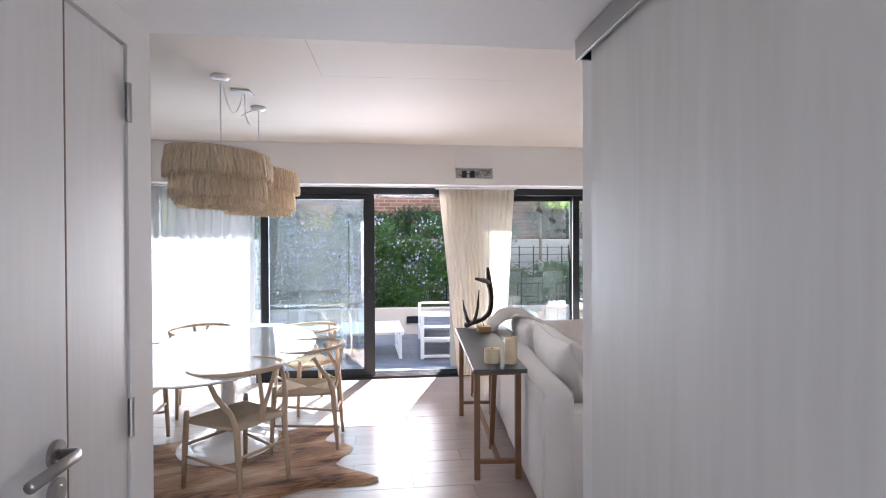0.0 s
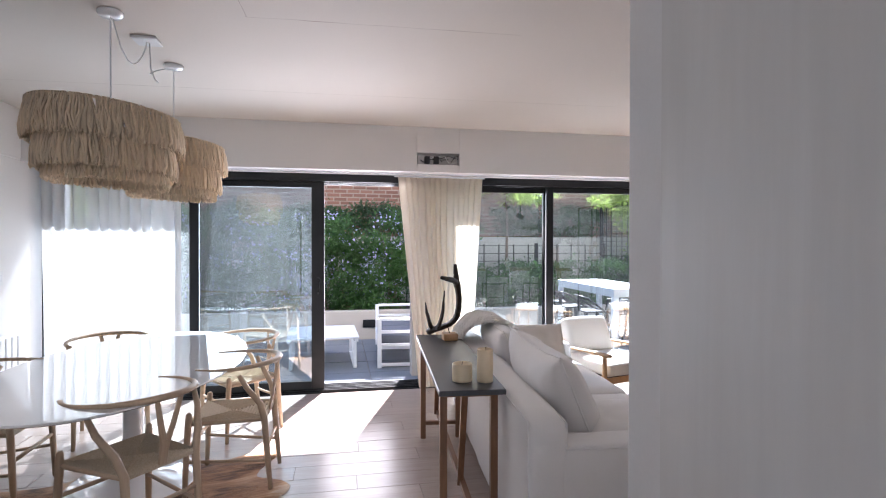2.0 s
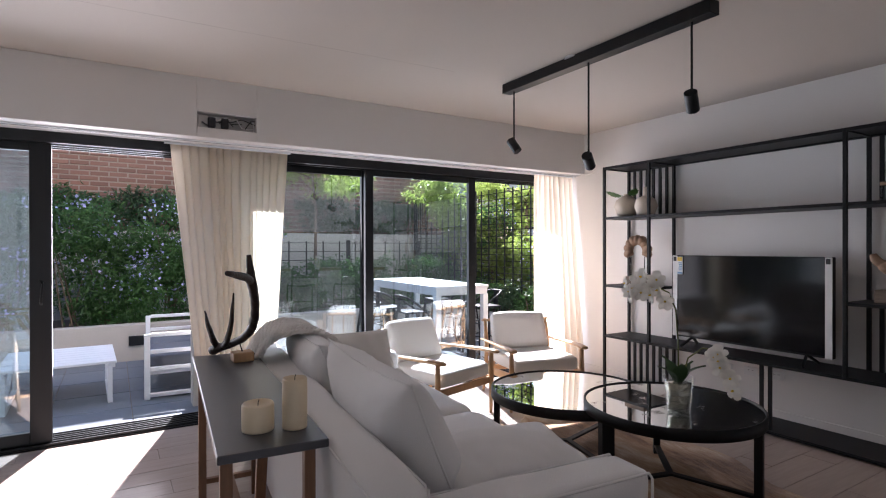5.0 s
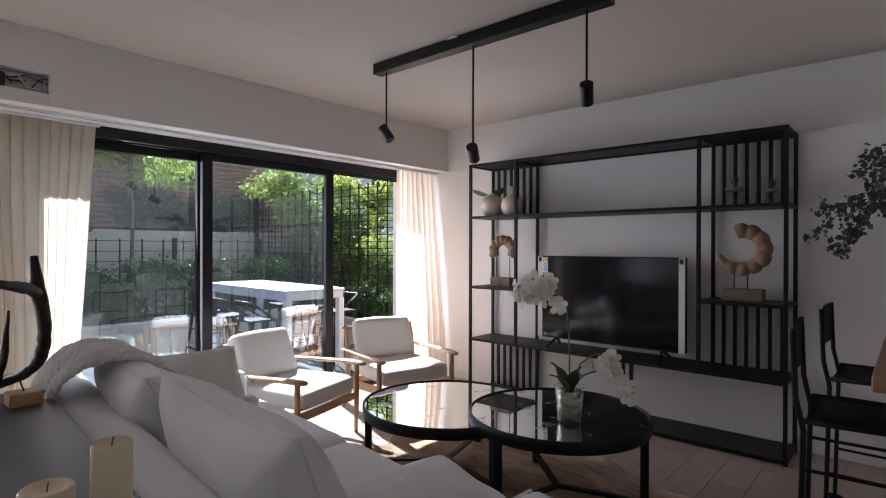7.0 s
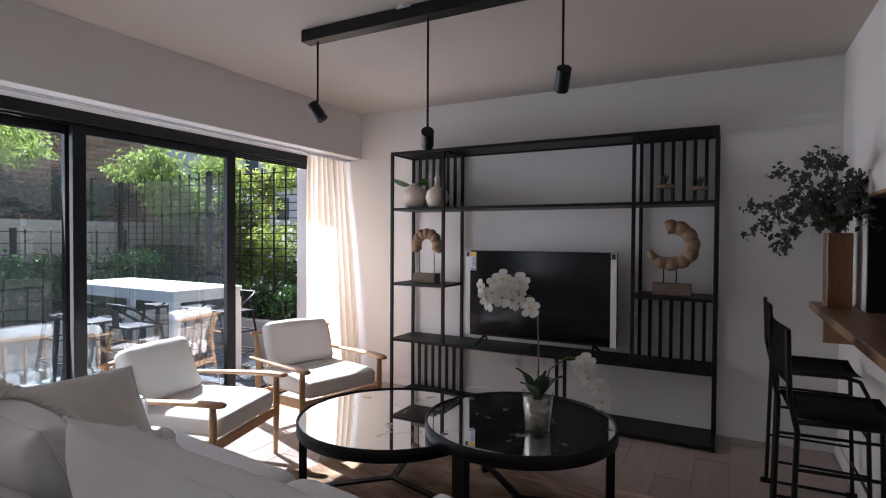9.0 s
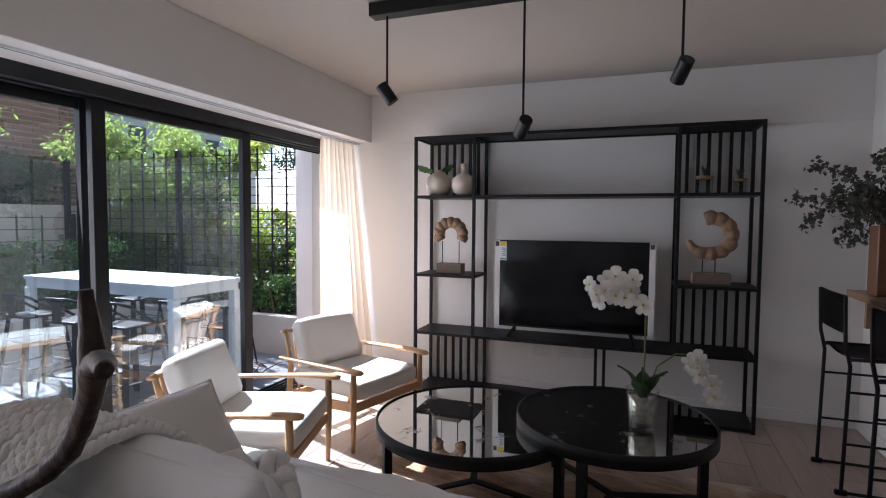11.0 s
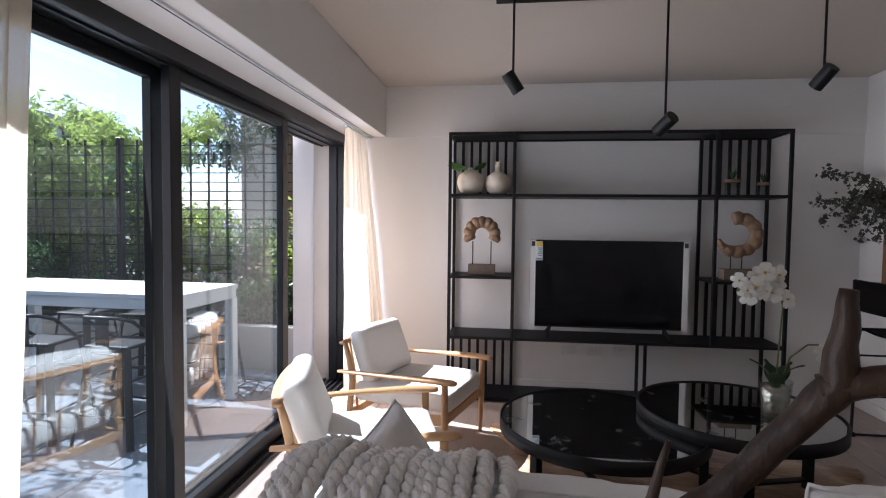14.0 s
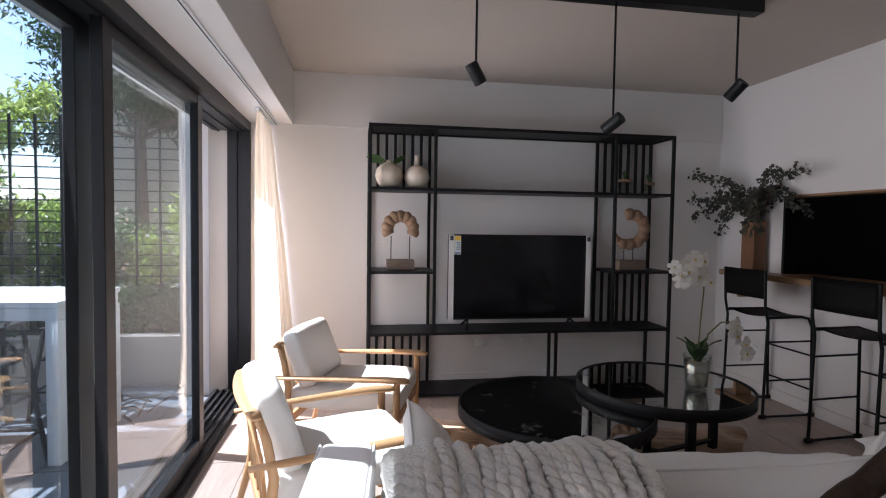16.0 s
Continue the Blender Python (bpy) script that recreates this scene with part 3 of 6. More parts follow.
def sliding_leaf(name, x0, x1, y, label, handle=0.0, s0=0.06, s1=0.06, mat=None, plabel="clear glass pane"):
    """A glazed leaf between x0 and x1 with stiles, rails and one pane, its middle plane at y."""
    w = thing(name, pose(0, 0, 0), label, "sliding door")
    w["kind"] = "structure"
    t = 0.022
    part("stile", box(x0, y - t, 0.022, x0 + s0, y + t, 2.09, 0.003), BLACK, w)
    part("stile", box(x1 - s1, y - t, 0.022, x1, y + t, 2.09, 0.003), BLACK, w)
    part("bottom_rail", box(x0 + s0, y - t + 0.002, 0.022, x1 - s1, y + t - 0.002, 0.105, 0.003), BLACK, w)
    part("top_rail", box(x0 + s0, y - t + 0.002, 2.035, x1 - s1, y + t - 0.002, 2.09, 0.003), BLACK, w)
    g = part("pane", box(x0 + s0 - 0.01, y + 0.013, 0.095, x1 - s1 + 0.01, y + 0.019, 2.045), mat or GLASS, w, plabel)
    if handle:
        part("handle", tube([(handle, y - t, 0.98), (handle, y - t - 0.03, 1.0), (handle + 0.012, y - t - 0.035, 1.12), (handle, y - t, 1.14)], 0.008, 8), BLACK, w, "black pull handle", True)
    return w


sliding_leaf("window_1", XW + 0.05, -1.31, 6.09, "black-framed fixed glass leaf behind a voile curtain")
sliding_leaf("window_2", -1.36, -0.10, 6.0, "black-framed sliding glass door pushed half open", handle=-0.16, s0=0.085, s1=0.125, mat=GLASS_OLD, plabel="dusty glass pane")
sliding_leaf("window_3", 0.90, 2.36, 6.09, "black-framed sliding glass leaf", s1=0.11)
sliding_leaf("window_4", 2.25, 3.49, 6.0, "black-framed sliding glass leaf beside an open gap", s0=0.08, s1=0.085)
structure("outer_pier", box(XE - 0.02, 6.107, -0.1, XE + 0.25, 6.25, 2.169), RENDER, "rendered pier outside the doors")
# Unseen pier, added to cast the right edge of the floor's sun patch.
structure("front_pier", box(0.86, 6.56, -0.1, 1.45, 6.74, 2.6), RENDER, "added unseen pier that shades the floor by the curtain")
structure("house_parapet", box(-8, 6.36, 2.6, 9, 6.55, 5.6), RENDER, "rendered front of the house above the doors")
structure("house_front_west", box(-8, 6.3, -0.1, XW - 0.25, 6.55, 2.6), RENDER, "rendered front of the house")
structure("house_front_east", box(XE + 0.25, 6.3, -0.1, 9, 6.55, 2.6), RENDER, "rendered front of the house")

# ---- garden ----
ZT = -0.03
structure("ground", box(-300, 6.55, -0.4, 300, 600, -0.12), GROUND, "garden ground reaching the distance")
structure("terrace", box(-6.0, 6.22, -0.15, 6.2, 9.06, ZT - 0.008), GROUT, "slate terrace bed")
structure("wall_planter", box(-6.0, 9.06, -0.15, 6.2, 9.22, 0.42, 0.01), RENDER, "low rendered planter wall")
structure("planter_soil", box(-6.0, 9.22, -0.15, 6.2, 11.2, 0.34), SOIL, "dark planting soil")
structure("wall_planter_east", box(5.0, 6.56, -0.15, 5.12, 9.06, 0.40, 0.008), RENDER, "low rendered planter wall")
structure("planter_soil_east", box(5.12, 6.56, -0.15, 6.8, 9.06, 0.34), SOIL, "dark planting soil")
structure("retaining_wall", box(-6, 10.75, 0.3, 8, 10.9, 1.62, 0.01), RENDER, "pale rendered retaining wall below the bricks")
structure("planter_light", box(0.42, 9.03, 0.16, 0.62, 9.06, 0.28, 0.004), BLACK, "black wall lamp on the planter")
# brick boundary wall
structure("brick_wall", box(-9, 11.32, -0.1, 6.5, 11.55, 3.10), MORTAR, "old brick boundary wall with a worn top")
verts, faces = [], []
rng = random.Random(5)
bw, bh, j = 0.24, 0.062, 0.016
rows_n = int(3.2 / (bh + j))
for r_ in range(10, rows_n):
    z = r_ * (bh + j)
    x = -9 + (0.12 if r_ % 2 else 0)
    while x < 6.4:
        if not (r_ >= rows_n - 2 and rng.random() < 0.35):
            d0 = rng.uniform(0.006, 0.024)
            e = rng.uniform(-0.004, 0.004)
            b0 = len(verts)
            for yy, ins in ((11.33, 0), (11.32 - d0, 0.005)):
                verts += [(x + ins, yy, z + ins + e), (x + bw - ins, yy, z + ins + e), (x + bw - ins, yy, z + bh - ins + e), (x + ins, yy, z + bh - ins + e)]
            faces += [(b0 + 4, b0 + 5, b0 + 6, b0 + 7), (b0, b0 + 1, b0 + 5, b0 + 4), (b0 + 1, b0 + 2, b0 + 6, b0 + 5), (b0 + 2, b0 + 3, b0 + 7, b0 + 6), (b0 + 3, b0, b0 + 4, b0 + 7)]
        x += bw + j
from_lists("brickwork", verts, faces, BRICK, bpy.data.objects["brick_wall"], "weathered red bricks in running bond", kind="stuff")


def house(name, x0, y0, x1, y1, h, label, cols, floors):
    """A plain far building with window openings."""
    b = thing(name, pose(0, 0, 0), label, "building")
    part("wall", box(x0, y0, 0, x1, y1, h), RENDER, b)
    part("roof", box(x0 - 0.1, y0 - 0.1, h, x1 + 0.1, y1 + 0.1, h + 0.25, 0.03), RENDER, b)
    for c in range(cols):
        for f in range(floors):
            wx = x0 + (x1 - x0) * (c + 0.5) / cols
            wz = h * (f + 0.5) / floors
            w = part("window", box(wx - 0.5, y0 - 0.03, wz - 0.7, wx + 0.5, y0 + 0.05, wz + 0.7, 0.02), BLACK, b)
            part("pane", box(wx - 0.42, y0 - 0.045, wz - 0.62, wx + 0.42, y0 - 0.031, wz + 0.62), SCREEN, w)
    return b


house("apartment_building", 19, 27, 29, 35, 6.4, "pale grey rendered building beyond the gardens", 4, 3)
# Mostly unseen bulk, added behind the bricks to keep the terrace in shade.
house("neighbour_house", -12, 11.7, 3.8, 16, 5.3, "pale rendered house behind the brick wall, sized to shade the terrace", 0, 0)
house("neighbour_house", 11.5, 5.5, 17, 10.5, 5.2, "white rendered neighbouring house behind the trees", 2, 2)


def trellis(name, m, length, height, label, posts=2, zb=0.3, step=0.2, rise=0.095):
    """A black metal grid: square posts, upright bars and thin level wires."""
    t = thing(name, m, label, "trellis")
    for k in range(posts):
        x = length * k / (posts - 1)
        part("post", box(x - 0.03, -0.03, zb, x + 0.03, 0.03, height + 0.02, 0.004), IRON, t)
    me = None
    for k in range(1, int(length / step)):
        if me is None:
            o = part("upright", box(-0.010, -0.006, zb, 0.010, 0.006, height), IRON, t)
            me = o.data
            o.matrix_basis = pose(k * step, 0, 0)
        else:
            share("upright", me, t, pose(k * step, 0, 0))
    me = None
    z = zb + 0.1
    while z < height + 0.001:
        if me is None:
            o = part("wire", box(0, -0.012, -0.005, length, -0.004, 0.005), IRON, t)
            me = o.data
            o.matrix_basis = pose(0, 0, z)
        else:
            share("wire", me, t, pose(0, 0, z))
        z += rise
    return t


trellis("trellis", pose(5.32, 6.62, 0, 0, 0, 90), 4.0, 2.27, "black metal trellis grid along the planter", 3)
trellis("trellis", pose(-2.75, 6.7, 0, 0, 0, 90), 2.8, 2.3, "black metal trellis grid overgrown with shrubs", 2)
trellis("fence", pose(1.0, 10.5, 0, 0, 0, 0), 4.3, 1.48, "low black metal grid fence among the shrubs", 4, step=0.3, rise=0.15)


def shrub(name, blobs, count, size, mat, label, seed, flowers=None, fcount=0, aspect=0.45):
    s = thing(name, pose(0, 0, 0), label, "shrub")
    leaf_cloud("foliage", blobs, count, size, mat, s, kind="stuff", seed=seed, aspect=aspect)
    bm = bmesh.new()
    rr = random.Random(seed)
    for b in blobs:
        for _ in range(4):
            a = rr.uniform(0, 6.28)
            p0 = Vector((b[0] + rr.uniform(-.15, .15), b[1] + rr.uniform(-.1, .1), 0.3))
            p1 = Vector((b[0] + b[3] * 0.7 * math.cos(a), b[1] + b[4] * 0.7 * math.sin(a), b[2] + b[5] * 0.6))
            tube([p0, p0.lerp(p1, 0.5) + Vector((0, 0, 0.1)), p1], [0.012, 0.008, 0.003], 5, bm)
    part("branchwork", bm, BARK, s, kind="stuff")
    if flowers:
        top = [(b[0], b[1] - b[4] * 0.3, b[2] + b[5] * 0.30, b[3], b[4] * 0.8, b[5] * 0.75) for b in blobs]
        leaf_cloud("blossom", top, fcount, 0.04, flowers, s, kind="stuff", seed=seed + 50, aspect=0.9)
    return s


rr = random.Random(11)
for k in range(9):
    x = -5.2 + k * 0.86
    blobs = [(x + rr.uniform(-.25, .25), 9.62 + rr.uniform(-.12, .2), zc, 0.55, 0.38, 0.42) for zc in (0.72, 1.15, 1.62)]
    shrub("hedge_shrub", blobs, 9000, 0.075, LEAF, "dense flowering shrub with narrow green leaves and lilac blooms", 100 + k, LILAC, 420, 0.34)
for k in range(5):
    x = 2.5 + k * 0.75
    blobs = [(x + rr.uniform(-.2, .2), 9.6 + rr.uniform(-.1, .2), zc, 0.5, 0.34, 0.30) for zc in (0.62, 0.92)]
    shrub("low_shrub", blobs, 3600, 0.06, LEAF, "low bushy shrub in the planter", 130 + k)
for k in range(8):
    x = -4.5 + k * 1.35
    shrub("bank_shrub", [(x, 11.05, 1.95, 0.7, 0.25, 0.32)], 2200, 0.08, LEAF if k % 2 else DARKLEAF, "shrub on the bank before the bricks", 160 + k)
for k in range(7):
    y = 6.85 + k * 0.55
    blobs = [(5.98 + rr.uniform(-.1, .2), y + rr.uniform(-.15, .15), zc, 0.36, 0.40, 0.42) for zc in ((0.70, 1.15) if k < 4 else (0.75, 1.3, 1.8))]
    shrub("trellis_shrub", blobs, 4200, 0.065, (LIGHTLEAF, LEAF, LIGHTLEAF)[k % 3], "climbing shrub growing through the trellis", 200 + k, PALEPET if k % 2 else LILAC, 150)
for k in range(4):
    y = 6.9 + k * 0.7
    blobs = [(-3.22, y, zc, 0.3, 0.45, 0.45) for zc in (0.7, 1.3, 1.85)]
    shrub("trellis_shrub", blobs, 3800, 0.06, (LEAF, LIGHTLEAF)[k % 2], "climbing shrub growing through the trellis", 230 + k, PALEPET, 120)

for k in range(6):
    y = 6.72 + k * 0.42
    shrub("planter_shrub", [(5.22 + rr.uniform(-.04, .05), y, 0.58, 0.16, 0.24, 0.24)], 1100, 0.06, LEAF if k % 2 else DARKLEAF, "leafy plant at the foot of the trellis", 260 + k)


def tree(name, x, y, h, r, spread, mat, count, size, label, seed, zb=0.3, clear=0.45):
    t = thing(name, pose(x, y, 0), label, "tree")
    rr = random.Random(seed)
    top = Vector((rr.uniform(-.2, .2), rr.uniform(-.2, .2), h * 0.8))
    part("trunk", tube([(0, 0, zb), top * 0.35, top * 0.7 + Vector((0.05, 0, 0)), top], [r, r * 0.8, r * 0.55, r * 0.2], 9), BARK, t, smooth=True)
    blobs = []
    bm = bmesh.new()
    for k in range(13):
        a, f = k * 2.4 + rr.uniform(-.4, .4), rr.uniform(clear, 0.95)
        s = top * f
        e = s + Vector((math.cos(a), math.sin(a), 0)) * spread * rr.uniform(0.5, 1) + Vector((0, 0, rr.uniform(0.0, 0.5) * spread))
        tube([s, s.lerp(e, 0.5) + Vector((0, 0, 0.1 * spread)), e], [r * 0.35, r * 0.2, r * 0.06], 5, bm)
        blobs.append((e.x, e.y, e.z, spread * 0.42, spread * 0.42, spread * 0.24))
    part("branchwork", bm, BARK, t, kind="stuff")
    leaf_cloud("foliage", blobs, count, size, mat, t, kind="stuff", seed=seed, aspect=0.36, droop=0.8, shell=0.2)
    return t


tree("tree", 3.05, 9.75, 3.5, 0.035, 0.8, LIGHTLEAF, 3000, 0.085, "slender young tree with feathery bright leaves", 3, clear=0.7)
tree("tree", 6.3, 9.9, 3.3, 0.06, 1.05, LIGHTLEAF, 9000, 0.09, "bright green tree rising behind the trellis", 4)
tree("tree", 7.0, 9.3, 3.2, 0.07, 0.9, LIGHTLEAF, 8000, 0.09, "bright green tree rising behind the trellis", 5)
tree("tree", 9.6, 8.5, 5.6, 0.12, 1.7, DARKLEAF, 16000, 0.10, "tall dark evergreen tree behind the garden", 6, zb=-0.1)
tree("tree", 9.3, 6.7, 5.0, 0.10, 1.3, DARKLEAF, 9000, 0.10, "dark evergreen tree behind the garden", 7, zb=-0.1)


# ---- terrace furniture ----
def slat_table(m, w, l, h):
    t = thing("outdoor_coffee_table", m, "low white slatted aluminium table on the terrace", "table")
    n = 8
    for k in range(n):
        y = -l / 2 + l * (k + 0.5) / n
        part("slat", box(-w / 2, y - l / n * 0.45, h - 0.022, w / 2, y + l / n * 0.45, h, 0.003), WHITEM, t)
    for s in (-1, 1):
        part("rail", box(s * (w / 2 - 0.03) - 0.02, -l / 2 + 0.02, h - 0.06, s * (w / 2 - 0.03) + 0.02, l / 2 - 0.02, h - 0.023), WHITEM, t)
        part("foot_rail", box(s * (w / 2 - 0.05) - 0.02, -l / 2 + 0.03, 0.0, s * (w / 2 - 0.05) + 0.02, l / 2 - 0.03, 0.03), WHITEM, t)
        for e in (-1, 1):
            part("leg", bar((s * (w / 2 - 0.05), e * (l / 2 - 0.05), 0.03), (s * (w / 2 - 0.05), e * (l / 2 - 0.05), h - 0.06), 0.036), WHITEM, t)
        part("brace", bar((s * (w / 2 - 0.05), -l / 2 + 0.1, 0.03), (s * (w / 2 - 0.05), l / 2 - 0.25, h - 0.06), 0.03), WHITEM, t)


slat_table(pose(-0.16, 7.55, ZT, 0, 0, 2), 0.86, 1.0, 0.38)


def outdoor_sofa(m, l):
    s = thing("outdoor_sofa", m, "white aluminium terrace sofa with grey cushions", "sofa")
    for e in (0, 1):
        y = e * (l - 0.05)
        for x in (0.0, 0.76):
            part("leg", box(x, y, 0, x + 0.05, y + 0.05, 0.60, 0.004), WHITEM, s)
        for z in (0.02, 0.26, 0.42, 0.575):
            part("rail", box(0.05, y + 0.004, z, 0.76, y + 0.046, z + 0.035, 0.003), WHITEM, s)
    for k in range(5):
        z = 0.33 + k * 0.085
        part("back_slat", box(0.77, 0.05, z, 0.80, l - 0.05, z + 0.045, 0.003), WHITEM, s)
    part("seat_rail", box(0.004, 0.05, 0.20, 0.046, l - 0.05, 0.26, 0.003), WHITEM, s)
    part("seat_base", box(0.046, 0.05, 0.22, 0.77, l - 0.05, 0.25), WHITEM, s)
    for k in range(2):
        y0 = 0.07 + k * (l - 0.14) / 2
        part("seat_cushion", soft_box(0.03, y0, 0.255, 0.74, y0 + (l - 0.16) / 2, 0.40, 0.035, seed=k), GREYF, s, "grey seat cushion", True)
        part("back_cushion", soft_box(0.58, y0 + 0.02, 0.40, 0.76, y0 + (l - 0.2) / 2, 0.72, 0.05, seed=k + 3), GREYF, s, "grey back cushion", True)


outdoor_sofa(pose(0.5, 7.0, ZT, 0, 0, -3), 1.6)


def bar_table(m, w, l, h):
    t = thing("bar_table", m, "tall white aluminium terrace table", "table")
    part("tabletop", box(-w / 2, -l / 2, h - 0.035, w / 2, l / 2, h, 0.004), WHITEM, t)
    part("apron", box(-w / 2 + 0.012, -l / 2 + 0.012, h - 0.11, w / 2 - 0.012, l / 2 - 0.012, h - 0.036, 0.003), WHITEM, t)
    for sx in (-1, 1):
        for sy in (-1, 1):
            x, y = sx * (w / 2 - 0.04), sy * (l / 2 - 0.04)
            part("leg", box(x - 0.036, y - 0.036, 0, x + 0.036, y + 0.036, h - 0.11, 0.004), WHITEM, t)


bar_table(pose(3.86, 7.68, ZT, 0, 0, -2), 0.74, 1.92, 0.94)


def metal_stool(m):
    s = thing("metal_stool", m, "black pressed-metal counter stool with a low back", "stool", "stools round the terrace table")
    part("seat", box(-0.16, -0.16, 0.62, 0.16, 0.16, 0.645, 0.012, seg=2), IRON, s)
    for sx in (-1, 1):
        for sy in (-1, 1):
            part("leg", bar((sx * 0.14, sy * 0.14, 0.62), (sx * 0.21, sy * 0.21, 0.0), 0.045, h=0.018), IRON, s)
    for z, k in ((0.2, 0.188), (0.42, 0.163)):
        for sx, sy in ((1, 0), (-1, 0), (0, 1), (0, -1)):
            a, b = ((sx * k, -k, z), (sx * k, k, z)) if sx else ((-k, sy * k, z), (k, sy * k, z))
            part("stretcher", bar(a, b, 0.02, h=0.01), IRON, s)
    part("back_rail", tube([(-0.15, -0.10, 0.645), (-0.17, 0.12, 0.80), (-0.12, 0.185, 0.83), (0.12, 0.185, 0.83), (0.17, 0.12, 0.80), (0.15, -0.10, 0.645)], 0.012, 8), IRON, s, smooth=True)
    part("back_plate", box(-0.045, 0.176, 0.63, 0.045, 0.186, 0.83), IRON, s)
    return s


st = metal_stool(pose(3.32, 7.05, ZT, 0, 0, 88))
for x, y, a in ((3.30, 7.62, 95), (3.34, 8.20, 84), (4.42, 7.1, -92), (4.44, 7.68, -85), (4.40, 8.25, -96)):
    copy_thing(st, pose(x, y, ZT, 0, 0, a))


# ---- curtains ----
def curtain(name, x0, x1, y, z1, folds, amp, mat, label, narrow=0.0, shift=0.0, seed=0, z0=0.012, waist=0.45, lean=0.0):
    """A pleated hanging cloth with a gathered heading; narrow draws it in towards waist (a share of its height)."""
    c = thing(name, pose(0, 0, 0), label, "curtain")
    nx, nz = folds * 8, 26
    bm = bmesh.new()
    g = []
    for j in range(nz + 1):
        f = j / nz
        z = z0 + (z1 - z0) * f
        pull = narrow * min(1.0, (1 - f) / (1 - waist))
        row = []
        for i in range(nx + 1):
            u = i / nx
            ph = u * folds * math.tau + 1.1 * noise.noise(Vector((u * folds * 0.6, seed, f * 0.5))) * 2
            a = amp * (0.55 + 0.6 * noise.noise(Vector((u * folds * 0.5, seed + 9, f * 0.8)))) * (0.55 + 0.45 * min(1, (1 - f) * 6))
            x = x0 + (x1 - x0) * u
            mid = (x0 + x1) / 2 + shift * (1 - f)
            x = mid + (x - (x0 + x1) / 2) * (1 - pull) + 0.3 * amp * math.cos(ph)
            row.append(bm.verts.new((x, y + lean * u * (1 - f) + a * math.sin(ph) + 0.012 * noise.noise(Vector((u * 3, f * 3, seed))), z)))
        g.append(row)
    for r0, r1 in zip(g, g[1:]):
        for i in range(nx):
            bm.faces.new((r0[i], r0[i + 1], r1[i + 1], r1[i]))
    part("cloth", bm, mat, c, smooth=True)
    part("rail", box(x0 - 0.03, y - 0.012, z1 + 0.002, x1 + 0.03, y + 0.012, 2.168, 0.002), WHITEM, c, "white curtain track")
    return c


curtain("curtain", -2.575, -1.40, 5.84, 2.15, 13, 0.034, SHEER, "sheer white voile curtain drawn across the glass", 0.03, 0.02, 1)
curtain("curtain", 0.62, 1.505, 5.90, 2.15, 14, 0.032, LINEN, "cream linen curtain gathered between the sliding doors", 0.40, 0.04, 2, waist=0.0)
curtain("curtain", 4.11, 4.67, 5.775, 2.15, 8, 0.036, LINEN, "cream linen curtain hanging in the corner", 0.04, -0.01, 3, lean=-0.22)


# ---- dining ----
def dining_table(m, a, b):
    t = thing("dining_table", m, "oval glossy white pedestal dining table on a cowhide", "table")
    part("tabletop", lathe([(0, 0.725), (0.93, 0.725), (0.985, 0.734), (1.0, 0.742), (0.992, 0.748), (0, 0.748)], 96, sx=a, sy=b), GLOSSW, t, smooth=False)
    part("pedestal", lathe([(0.36, 0.012), (0.355, 0.018), (0.26, 0.03), (0.16, 0.055), (0.10, 0.10), (0.07, 0.17), (0.055, 0.30), (0.055, 0.45), (0.075, 0.58), (0.12, 0.67), (0.20, 0.715), (0.23, 0.726)], 64, sx=1.0, sy=1.25), GLOSSW, t, "glossy white tulip pedestal", True)
    return t


dining_table(pose(-1.2, 4.08, 0, 0, 0, 0), 0.645, 1.19)


